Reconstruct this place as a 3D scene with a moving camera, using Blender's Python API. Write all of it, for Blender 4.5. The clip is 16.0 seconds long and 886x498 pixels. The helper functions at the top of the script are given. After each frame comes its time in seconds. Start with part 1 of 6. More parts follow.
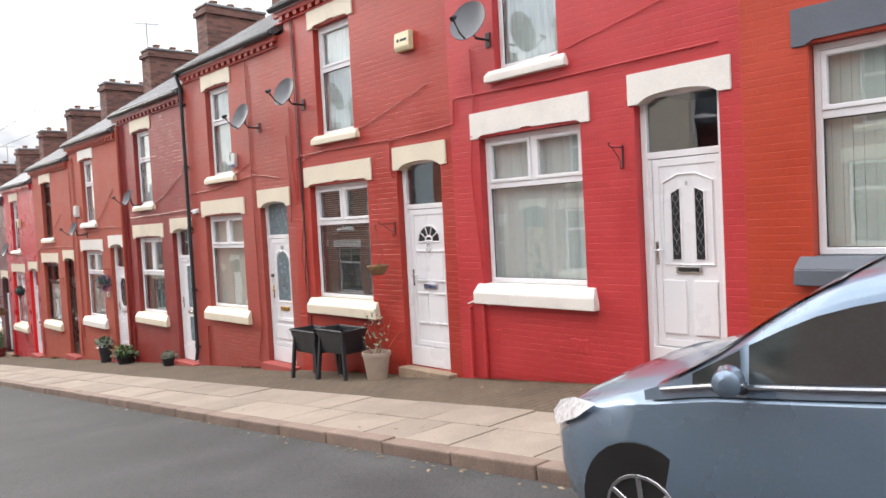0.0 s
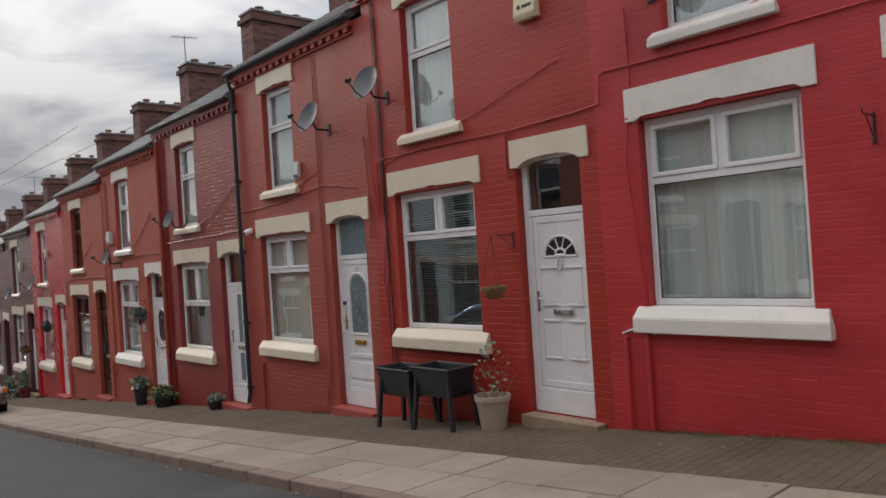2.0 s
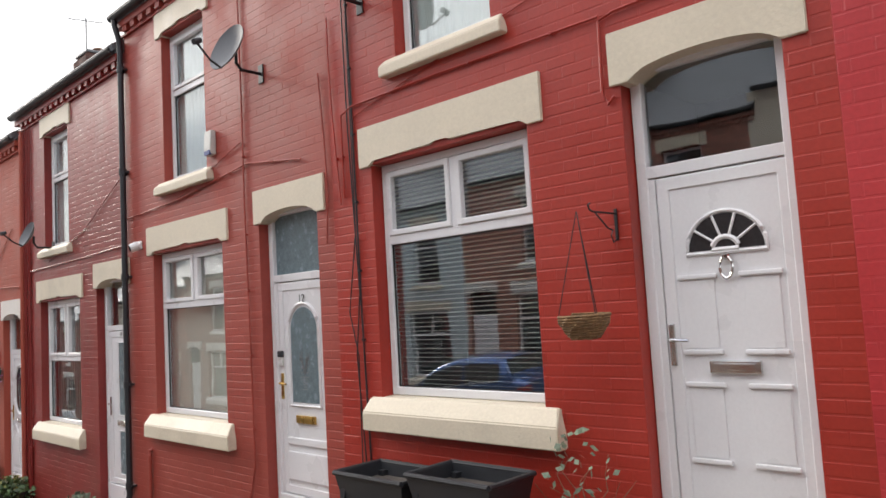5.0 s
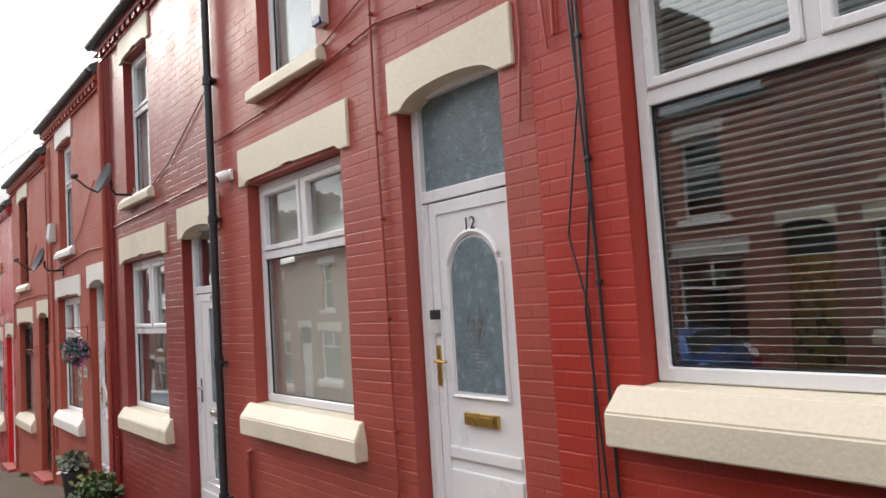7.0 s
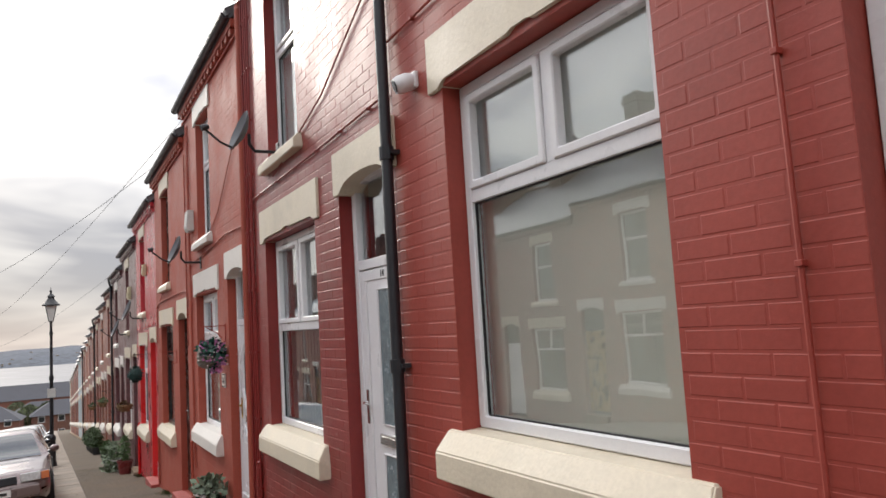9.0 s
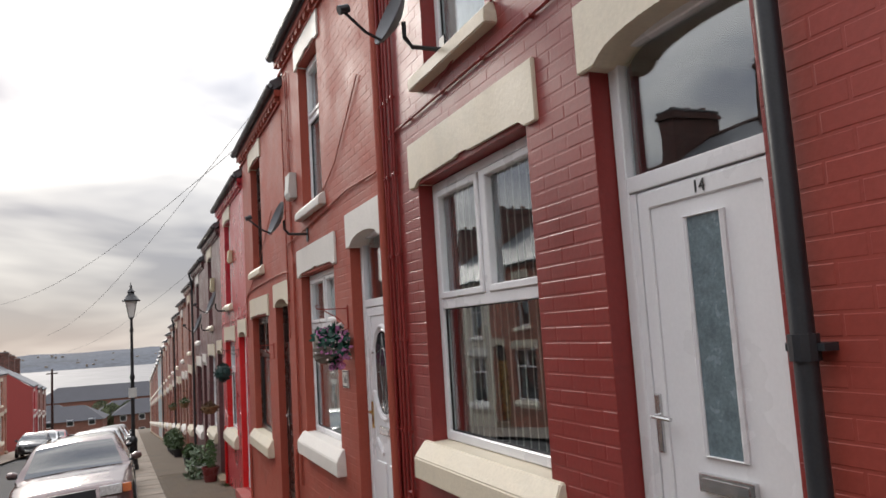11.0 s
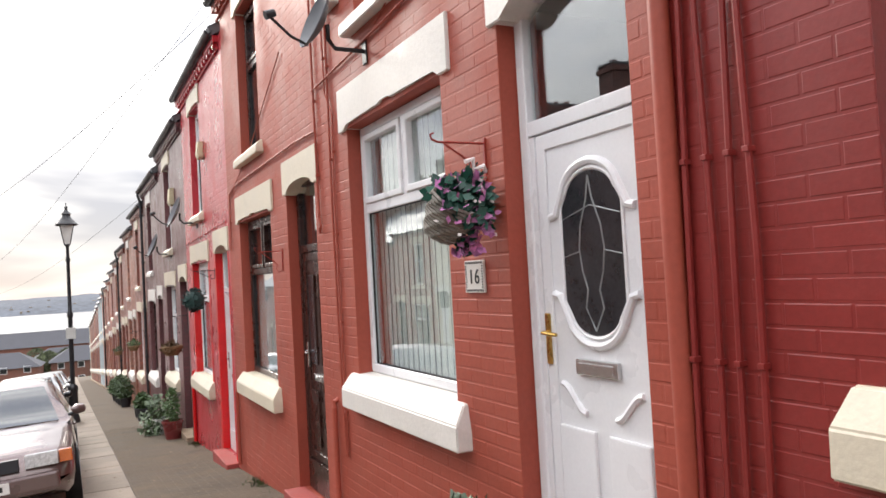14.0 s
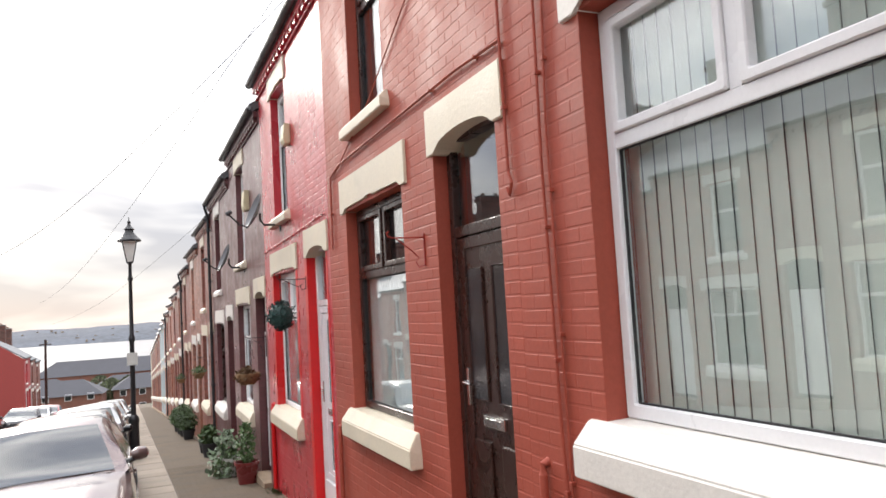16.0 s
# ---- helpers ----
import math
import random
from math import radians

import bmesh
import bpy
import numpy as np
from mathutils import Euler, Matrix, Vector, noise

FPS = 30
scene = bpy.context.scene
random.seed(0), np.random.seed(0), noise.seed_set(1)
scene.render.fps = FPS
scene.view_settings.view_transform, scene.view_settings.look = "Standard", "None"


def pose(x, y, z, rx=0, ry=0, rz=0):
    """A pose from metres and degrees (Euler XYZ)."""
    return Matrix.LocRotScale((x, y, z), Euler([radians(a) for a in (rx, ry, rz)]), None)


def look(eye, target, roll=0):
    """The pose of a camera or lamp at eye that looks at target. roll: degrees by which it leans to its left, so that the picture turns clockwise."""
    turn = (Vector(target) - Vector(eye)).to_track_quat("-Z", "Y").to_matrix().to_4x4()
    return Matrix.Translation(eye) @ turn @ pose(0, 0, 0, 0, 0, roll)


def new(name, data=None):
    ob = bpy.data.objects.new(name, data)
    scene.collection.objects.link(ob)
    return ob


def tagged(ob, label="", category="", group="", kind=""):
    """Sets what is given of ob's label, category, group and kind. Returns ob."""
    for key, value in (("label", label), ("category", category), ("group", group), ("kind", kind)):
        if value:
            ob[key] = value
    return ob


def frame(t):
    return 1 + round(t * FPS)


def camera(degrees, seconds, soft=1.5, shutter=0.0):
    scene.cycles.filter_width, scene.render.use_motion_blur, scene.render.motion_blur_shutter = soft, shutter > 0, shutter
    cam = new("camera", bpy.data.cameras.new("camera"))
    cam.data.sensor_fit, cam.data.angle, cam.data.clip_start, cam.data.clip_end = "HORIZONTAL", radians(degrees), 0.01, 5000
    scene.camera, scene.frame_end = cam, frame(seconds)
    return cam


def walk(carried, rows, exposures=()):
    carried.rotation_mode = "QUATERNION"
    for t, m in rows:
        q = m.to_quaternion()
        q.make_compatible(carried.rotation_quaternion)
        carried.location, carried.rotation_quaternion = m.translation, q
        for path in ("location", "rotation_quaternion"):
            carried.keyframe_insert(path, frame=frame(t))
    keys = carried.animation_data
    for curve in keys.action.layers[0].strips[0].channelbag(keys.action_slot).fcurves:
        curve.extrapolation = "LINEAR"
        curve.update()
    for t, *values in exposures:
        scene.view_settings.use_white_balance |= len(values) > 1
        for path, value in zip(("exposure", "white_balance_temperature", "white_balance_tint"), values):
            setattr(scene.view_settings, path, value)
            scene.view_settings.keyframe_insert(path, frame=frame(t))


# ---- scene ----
cam = camera(62.1, 16.0, 1.6)
PATH = [
    (0, (-0.27, -0.113, 1.524), (1.091, 1.35, 1.442), -3.0),
    (0.5, (-0.293, 0.548, 1.518), (0.918, 2.14, 1.492), -2.9),
    (1, (-0.258, 1.123, 1.448), (0.869, 2.776, 1.479), -3.3),
    (1.5, (-0.103, 1.723, 1.375), (1.061, 3.349, 1.412), -3.4),
    (2, (0.176, 2.295, 1.328), (1.506, 3.789, 1.339), -3.7),
    (2.5, (0.672, 2.856, 1.24), (2.185, 4.164, 1.23), -3.6),
    (3, (1.244, 3.525, 1.219), (2.927, 4.604, 1.202), -3.4),
    (3.5, (1.717, 4.131, 1.196), (3.399, 5.21, 1.264), -3.3),
    (4, (2.052, 4.726, 1.142), (3.695, 5.86, 1.275), -3.1),
    (4.5, (2.4, 5.314, 1.075), (3.955, 6.561, 1.237), -3.1),
    (5, (2.632, 5.903, 0.986), (4.075, 7.279, 1.148), -3.3),
    (5.2, (2.721, 6.115, 0.963), (4.127, 7.53, 1.108), -3.4),
    (7.5, (4.221, 9.013, 0.685), (5.414, 10.612, 0.828), -3.5),
    (8, (4.459, 9.618, 0.63), (5.584, 11.265, 0.78), -3.5),
    (8.5, (4.625, 10.236, 0.564), (5.66, 11.938, 0.742), -3.4),
    (9, (4.607, 10.846, 0.538), (5.547, 12.6, 0.736), -3.4),
    (9.5, (4.616, 11.43, 0.492), (5.458, 13.231, 0.708), -3.3),
    (10, (4.604, 12.057, 0.457), (5.388, 13.884, 0.678), -3.5),
    (10.2, (4.591, 12.313, 0.465), (5.359, 14.145, 0.692), -3.5),
    (12.5, (4.615, 15.141, 0.204), (5.469, 16.945, 0.334), -3.4),
    (13, (4.618, 15.773, 0.137), (5.498, 17.566, 0.237), -3.2),
    (13.5, (4.567, 16.364, 0.087), (5.464, 18.15, 0.164), -3.2),
    (14, (4.583, 16.946, 0.01), (5.492, 18.726, 0.075), -3.2),
    (14.5, (4.538, 17.605, -0.061), (5.457, 19.38, 0.005), -3.2),
    (15, (4.541, 18.243, -0.127), (5.472, 20.011, -0.044), -3.3),
    (15.5, (4.557, 18.87, -0.142), (5.437, 20.663, -0.028), -3.4),
    (16, (4.597, 19.454, -0.158), (5.38, 21.288, -0.008), -3.3),
]
EXPOSURES = [(0.0, 0.62), (0.5, 0.57), (1.0, -0.05), (1.5, -0.67), (2.0, -0.72), (2.5, -0.5), (3.0, 0.0), (3.5, 0.24), (4.0, 0.13), (5.0, 0.08), (7.5, 0.1), (8.5, -0.1), (9.0, -0.12), (10.0, -0.56), (12.5, 0.32), (13.5, 0.38), (14.0, 0.45), (14.5, 0.36), (16.0, 0.40)]
scene.frame_set(1)

# ---- sky, sun ----
world = bpy.data.worlds.new("overcast_sky")
scene.world = world
world.use_nodes = True
wn, wl = world.node_tree.nodes, world.node_tree.links
wn.clear()
SUN_EL, SUN_AZ = 24.0, -12.0      # degrees: height, and turn from +y towards +x
sky = wn.new("ShaderNodeTexSky")
sky.sky_type = "NISHITA"
sky.sun_disc = False
sky.sun_elevation = radians(SUN_EL)
sky.sun_rotation = radians(SUN_AZ)
sky_dim = wn.new("ShaderNodeVectorMath")
sky_dim.operation = "SCALE"
sky_dim.inputs["Scale"].default_value = 0.14
wl.new(sky.outputs["Color"], sky_dim.inputs[0])
wtc = wn.new("ShaderNodeTexCoord")
wmap = wn.new("ShaderNodeMapping")
wmap.inputs["Scale"].default_value = (1.6, 1.6, 5.0)
wl.new(wtc.outputs["Generated"], wmap.inputs["Vector"])
wnoise = wn.new("ShaderNodeTexNoise")
wnoise.inputs["Scale"].default_value = 1.5
wnoise.inputs["Detail"].default_value = 4.5
wnoise.inputs["Roughness"].default_value = 0.55
wnoise.inputs["Distortion"].default_value = 0.4
wl.new(wmap.outputs["Vector"], wnoise.inputs["Vector"])
wramp = wn.new("ShaderNodeValToRGB")
wramp.color_ramp.elements[0].position, wramp.color_ramp.elements[0].color = 0.40, (0.52, 0.54, 0.63, 1)
wramp.color_ramp.elements[1].position, wramp.color_ramp.elements[1].color = 0.57, (1.30, 1.27, 1.25, 1)
wl.new(wnoise.outputs["Fac"], wramp.inputs["Fac"])
wmix = wn.new("ShaderNodeMix")
wmix.data_type = "RGBA"
wmix.inputs["Factor"].default_value = 0.9
wl.new(sky_dim.outputs["Vector"], wmix.inputs[6])
wl.new(wramp.outputs["Color"], wmix.inputs[7])
wsep = wn.new("ShaderNodeSeparateXYZ")
wl.new(wtc.outputs["Generated"], wsep.inputs[0])
wel = wn.new("ShaderNodeMapRange")      # an overcast sky is brighter overhead
wel.inputs["From Min"].default_value, wel.inputs["From Max"].default_value = 0.14, 0.95
wel.inputs["To Min"].default_value, wel.inputs["To Max"].default_value = 0.78, 3.0
wl.new(wsep.outputs["Z"], wel.inputs["Value"])
wsc = wn.new("ShaderNodeVectorMath")
wsc.operation = "SCALE"
wl.new(wmix.outputs[2], wsc.inputs[0])
wl.new(wel.outputs["Result"], wsc.inputs["Scale"])
wbg = wn.new("ShaderNodeBackground")
wbg.inputs["Strength"].default_value = 1.0
wl.new(wsc.outputs["Vector"], wbg.inputs["Color"])
wout = wn.new("ShaderNodeOutputWorld")
wl.new(wbg.outputs["Background"], wout.inputs["Surface"])

sun_data = bpy.data.lights.new("sun", "SUN")
sun_data.energy, sun_data.angle, sun_data.color = 1.2, radians(12), (1.0, 0.93, 0.84)
sun = new("sun", sun_data)
sd = Vector((math.sin(radians(SUN_AZ)) * math.cos(radians(SUN_EL)), math.cos(radians(SUN_AZ)) * math.cos(radians(SUN_EL)), math.sin(radians(SUN_EL))))
sun.matrix_world = look(sd * 60, (0, 0, 0))

walk(cam, [(t, look(eye, target, roll)) for t, eye, target, roll in PATH], EXPOSURES)


# ---- materials ----
def mat(name, color, rough=0.6, metal=0.0, vary=0.12, scale=6.0, fine=60.0, bump=0.15, rvary=0.1, object_vary=0.0, dark=0.0, coat=0.0):
    """A procedural surface: colour mottled at two scales, grain in the relief, gloss that varies."""
    m = bpy.data.materials.new(name)
    m.use_nodes = True
    n, l = m.node_tree.nodes, m.node_tree.links
    b = n["Principled BSDF"]
    b.inputs["Metallic"].default_value = metal
    b.inputs["Coat Weight"].default_value = coat
    b.inputs["Coat Roughness"].default_value = 0.08
    tc = n.new("ShaderNodeTexCoord")
    big = n.new("ShaderNodeTexNoise")
    big.inputs["Scale"].default_value = scale
    big.inputs["Detail"].default_value = 5.0
    small = n.new("ShaderNodeTexNoise")
    small.inputs["Scale"].default_value = fine
    small.inputs["Detail"].default_value = 4.0
    geo = n.new("ShaderNodeNewGeometry")
    l.new(geo.outputs["Position"], big.inputs["Vector"])
    l.new(geo.outputs["Position"], small.inputs["Vector"])
    add = n.new("ShaderNodeMath")
    add.operation = "ADD"
    l.new(big.outputs["Fac"], add.inputs[0])
    l.new(small.outputs["Fac"], add.inputs[1])
    r = n.new("ShaderNodeMapRange")
    r.inputs["From Min"].default_value, r.inputs["From Max"].default_value = 0.7, 1.3
    r.inputs["To Min"].default_value, r.inputs["To Max"].default_value = 1 - vary, 1 + vary
    l.new(add.outputs[0], r.inputs["Value"])
    last = r.outputs["Result"]
    if object_vary:
        oi = n.new("ShaderNodeObjectInfo")
        o2 = n.new("ShaderNodeMapRange")
        o2.inputs["To Min"].default_value, o2.inputs["To Max"].default_value = 1 - object_vary, 1 + object_vary
        l.new(oi.outputs["Random"], o2.inputs["Value"])
        isl = n.new("ShaderNodeMapRange")
        isl.inputs["To Min"].default_value, isl.inputs["To Max"].default_value = 1 - object_vary, 1 + object_vary
        l.new(geo.outputs["Random Per Island"], isl.inputs["Value"])
        mm = n.new("ShaderNodeMath")
        mm.operation = "MULTIPLY"
        l.new(o2.outputs["Result"], mm.inputs[0])
        l.new(isl.outputs["Result"], mm.inputs[1])
        m2 = n.new("ShaderNodeMath")
        m2.operation = "MULTIPLY"
        l.new(mm.outputs[0], m2.inputs[0])
        l.new(last, m2.inputs[1])
        last = m2.outputs[0]
    sc = n.new("ShaderNodeVectorMath")
    sc.operation = "SCALE"
    sc.inputs[0].default_value = color
    l.new(last, sc.inputs["Scale"])
    out = sc.outputs["Vector"]
    if dark:
        st = n.new("ShaderNodeTexNoise")
        st.inputs["Scale"].default_value = scale * 0.35
        st.inputs["Detail"].default_value = 8.0
        st.inputs["Roughness"].default_value = 0.7
        l.new(geo.outputs["Position"], st.inputs["Vector"])
        sr = n.new("ShaderNodeMapRange")
        sr.inputs["From Min"].default_value, sr.inputs["From Max"].default_value = 0.52, 0.72
        sr.inputs["To Min"].default_value, sr.inputs["To Max"].default_value = 0.0, dark
        l.new(st.outputs["Fac"], sr.inputs["Value"])
        mx = n.new("ShaderNodeMix")
        mx.data_type = "RGBA"
        mx.inputs[7].default_value = (color[0] * 0.35, color[1] * 0.38, color[2] * 0.38, 1)
        l.new(sr.outputs["Result"], mx.inputs["Factor"])
        l.new(out, mx.inputs[6])
        out = mx.outputs[2]
    l.new(out, b.inputs["Base Color"])
    rr = n.new("ShaderNodeMapRange")
    rr.inputs["From Min"].default_value, rr.inputs["From Max"].default_value = 0.3, 0.7
    rr.inputs["To Min"].default_value, rr.inputs["To Max"].default_value = max(0.02, rough - rvary), min(1, rough + rvary)
    l.new(big.outputs["Fac"], rr.inputs["Value"])
    l.new(rr.outputs["Result"], b.inputs["Roughness"])
    if bump:
        bp = n.new("ShaderNodeBump")
        bp.inputs["Strength"].default_value = bump
        bp.inputs["Distance"].default_value = 0.004
        l.new(add.outputs[0], bp.inputs["Height"])
        l.new(bp.outputs["Normal"], b.inputs["Normal"])
    return m


def brick_mat(name, color, mortar, rough=0.6, vary=0.25):
    """Brickwork seen from afar: courses in colour and relief."""
    m = mat(name, color, rough, vary=0.15, scale=3, bump=0.2)
    n, l = m.node_tree.nodes, m.node_tree.links
    b = n["Principled BSDF"]
    geo = n.new("ShaderNodeNewGeometry")
    sep = n.new("ShaderNodeSeparateXYZ")
    l.new(geo.outputs["Position"], sep.inputs[0])
    sxy = n.new("ShaderNodeMath")
    sxy.operation = "ADD"
    l.new(sep.outputs["X"], sxy.inputs[0])
    l.new(sep.outputs["Y"], sxy.inputs[1])
    com = n.new("ShaderNodeCombineXYZ")
    l.new(sxy.outputs[0], com.inputs["X"])
    l.new(sep.outputs["Z"], com.inputs["Y"])
    br = n.new("ShaderNodeTexBrick")
    br.inputs["Scale"].default_value = 1.0
    br.inputs["Brick Width"].default_value, br.inputs["Row Height"].default_value, br.inputs["Mortar Size"].default_value = 0.225, 0.075, 0.006
    br.inputs["Color1"].default_value = (color[0] * (1 - vary), color[1] * (1 - vary), color[2] * (1 - vary), 1)
    br.inputs["Color2"].default_value = (color[0] * (1 + vary), color[1] * (1 + vary), color[2] * (1 + vary), 1)
    br.inputs["Mortar"].default_value = (*mortar, 1)
    l.new(com.outputs[0], br.inputs["Vector"])
    l.new(br.outputs["Color"], b.inputs["Base Color"])
    bp = n.new("ShaderNodeBump")
    bp.inputs["Strength"].default_value, bp.inputs["Distance"].default_value, bp.invert = 0.5, 0.006, True
    l.new(br.outputs["Fac"], bp.inputs["Height"])
    l.new(bp.outputs["Normal"], b.inputs["Normal"])
    return m


def glass_mat(name, tint=(0.96, 0.98, 0.97), rough=0.0):
    m = bpy.data.materials.new(name)
    m.use_nodes = True
    n, l = m.node_tree.nodes, m.node_tree.links
    n.remove(n["Principled BSDF"])
    tr = n.new("ShaderNodeBsdfTransparent")
    tr.inputs["Color"].default_value = (*tint, 1)
    gl = n.new("ShaderNodeBsdfGlossy")
    gl.inputs["Roughness"].default_value = rough
    gl.inputs["Color"].default_value = (0.95, 0.97, 1, 1)
    lw_ = n.new("ShaderNodeLayerWeight")
    lw_.inputs["Blend"].default_value = 0.5
    pw = n.new("ShaderNodeMath")
    pw.operation = "POWER"
    pw.inputs[1].default_value = 4.0
    l.new(lw_.outputs["Facing"], pw.inputs[0])
    fr = n.new("ShaderNodeMapRange")
    fr.inputs["To Min"].default_value, fr.inputs["To Max"].default_value = 0.13, 0.95
    l.new(pw.outputs[0], fr.inputs["Value"])
    tc = n.new("ShaderNodeNewGeometry")
    nz = n.new("ShaderNodeTexNoise")
    nz.inputs["Scale"].default_value = 1.6
    l.new(tc.outputs["Position"], nz.inputs["Vector"])
    bp = n.new("ShaderNodeBump")
    bp.inputs["Strength"].default_value, bp.inputs["Distance"].default_value = 0.12, 0.01
    l.new(nz.outputs["Fac"], bp.inputs["Height"])
    l.new(bp.outputs["Normal"], gl.inputs["Normal"])
    mx = n.new("ShaderNodeMixShader")
    l.new(fr.outputs[0], mx.inputs[0])
    l.new(tr.outputs[0], mx.inputs[1])
    l.new(gl.outputs[0], mx.inputs[2])
    l.new(mx.outputs[0], n["Material Output"].inputs["Surface"])
    return m


def paint(name, c, rough=0.42, dark=0.25):
    return mat(name, c, rough, vary=0.10, scale=1.7, fine=38, bump=0.22, rvary=0.10, object_vary=0.035, dark=dark)


M_RED6 = paint("orange_red_masonry_paint", (0.42, 0.045, 0.018))
M_RED8 = paint("crimson_masonry_paint", (0.45, 0.033, 0.037))
M_RED10 = paint("brick_red_masonry_paint", (0.35, 0.028, 0.016))
M_RED12 = paint("terracotta_masonry_paint", (0.32, 0.052, 0.036), 0.52)
M_RED14 = paint("maroon_masonry_paint", (0.23, 0.026, 0.022), 0.40)
M_RED16 = paint("tile_red_masonry_paint", (0.34, 0.064, 0.037), 0.6)
M_RED20 = paint("bright_crimson_paint", (0.45, 0.028, 0.040), 0.3)
M_REVEAL = paint("pillar_box_red_paint", (0.60, 0.010, 0.012), 0.35, 0.0)
M_CREAM = mat("cream_masonry_paint", (0.66, 0.59, 0.46), 0.5, vary=0.06, scale=2.5, fine=45, bump=0.4, dark=0.28)
M_WHITEST = mat("white_masonry_paint", (0.71, 0.68, 0.63), 0.5, vary=0.06, scale=2.5, fine=45, bump=0.4, dark=0.28)
M_GREYST = mat("slate_blue_masonry_paint", (0.10, 0.115, 0.14), 0.5, vary=0.08, scale=3)
M_UPVC = mat("white_upvc", (0.74, 0.74, 0.75), 0.3, vary=0.03, scale=2, bump=0.03, rvary=0.06)
M_GASKET = mat("black_gasket", (0.015, 0.015, 0.016), 0.6, bump=0)
M_BROWNFR = mat("dark_brown_frame", (0.030, 0.012, 0.009), 0.3, vary=0.25, scale=9, bump=0.2)
M_CHROME = mat("chrome", (0.62, 0.62, 0.62), 0.2, 1.0, bump=0)
M_BRASS = mat("brass", (0.60, 0.40, 0.12), 0.3, 1.0, bump=0.05)
M_BLACKIRON = mat("black_painted_iron", (0.014, 0.014, 0.016), 0.42, bump=0.2)
M_REDIRON = mat("red_painted_iron", (0.30, 0.03, 0.02), 0.5, bump=0.2)
M_DISH = mat("grey_dish_mesh", (0.11, 0.115, 0.125), 0.55, vary=0.15, fine=180, bump=0.2)
M_GREYPL = mat("pale_grey_plastic", (0.55, 0.55, 0.52), 0.5, bump=0.05)
M_CREAMPL = mat("yellowed_plastic", (0.62, 0.55, 0.36), 0.5, bump=0.05)
M_BLACKPL = mat("black_plastic", (0.020, 0.022, 0.026), 0.42, vary=0.2, fine=120, bump=0.2)
M_SLATE = mat("grey_roof_slate", (0.13, 0.135, 0.145), 0.5, vary=0.25, scale=1.3, fine=14, bump=0.5, object_vary=0.2, dark=0.3)
M_RIDGE = mat("ridge_tile_clay", (0.16, 0.10, 0.08), 0.7, vary=0.2)
M_CHIM = brick_mat("sooty_chimney_brick", (0.13, 0.055, 0.042), (0.10, 0.085, 0.075), 0.85, 0.45)
M_POT = mat("clay_chimney_pot", (0.22, 0.12, 0.08), 0.8, vary=0.2)
M_LEAD = mat("lead_flashing", (0.16, 0.165, 0.17), 0.5)
M_TARMAC = mat("worn_tarmac", (0.046, 0.045, 0.045), 0.85, vary=0.75, scale=0.9, fine=70, bump=0.7, dark=0.35)
M_STRIP = mat("mossy_paving_strip", (0.105, 0.078, 0.052), 0.9, vary=0.3, scale=2.2, fine=50, bump=0.7, dark=0.5, object_vary=0.05)
M_FLAG = mat("sandstone_flag", (0.27, 0.225, 0.18), 0.85, vary=0.18, scale=2.0, fine=55, bump=0.5, object_vary=0.12, dark=0.3)
M_JOINT = mat("dirty_joint", (0.06, 0.05, 0.042), 0.95, vary=0.3, bump=0.5)
M_KERB = mat("sandstone_kerb", (0.20, 0.145, 0.115), 0.85, vary=0.25, scale=3, bump=0.6, object_vary=0.15, dark=0.4)
M_SETT = mat("granite_sett", (0.24, 0.23, 0.22), 0.8, vary=0.25, scale=8, bump=0.5, object_vary=0.25)
M_EARTH = mat("dull_grass_ground", (0.10, 0.105, 0.07), 0.95, vary=0.3, scale=0.15, bump=0.3)
M_STEPST = mat("red_painted_step", (0.34, 0.06, 0.05), 0.7, vary=0.15, scale=4)
M_STONESTEP = mat("worn_stone_step", (0.30, 0.22, 0.15), 0.85, vary=0.3, scale=5, dark=0.5)
M_FARROOF = mat("dark_grey_roof_tile", (0.075, 0.075, 0.085), 0.9, vary=0.2, scale=0.3, bump=0.1)
# plaster darkened to grey-blue: the dimness indoors is put into its colour
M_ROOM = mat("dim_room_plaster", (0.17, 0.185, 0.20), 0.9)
M_NET = mat("net_curtain_cloth", (0.56, 0.61, 0.60), 0.95, vary=0.05, bump=0.1)
M_BLIND = mat("white_blind_slat", (0.60, 0.65, 0.61), 0.6, vary=0.04, bump=0.02)
M_FROST = mat("cream_roller_blind", (0.55, 0.54, 0.48), 0.9, vary=0.06, scale=1.5, bump=0.1)
M_GLASS = glass_mat("window_glass")
M_FGLASS = mat("frosted_door_glass", (0.14, 0.19, 0.21), 0.22, vary=0.25, scale=14, fine=70, bump=0.5)
M_DGLASS = mat("dark_leaded_glass", (0.025, 0.025, 0.028), 0.08, vary=0.3, scale=8, bump=0.15)
M_LEADED = mat("lead_came", (0.30, 0.32, 0.32), 0.4, 0.6, bump=0)
# for lettering and plate bars, and for the painted shade in wheel arches
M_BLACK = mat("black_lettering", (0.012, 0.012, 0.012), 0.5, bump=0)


# ---- mesh helpers ----
def part(name, bm, material, parent=None, label="", smooth=False):
    me = bpy.data.meshes.new(name)
    bmesh.ops.recalc_face_normals(bm, faces=bm.faces)
    if smooth:
        for f in bm.faces:
            f.smooth = True
    bm.to_mesh(me)
    bm.free()
    for mm in (material if isinstance(material, (list, tuple)) else [material]):
        me.materials.append(mm)
    ob = new(name, me)
    if smooth:
        me.set_sharp_from_angle(angle=radians(40))
    if parent:
        ob.parent = parent
    if label:
        ob["label"] = label
    return ob


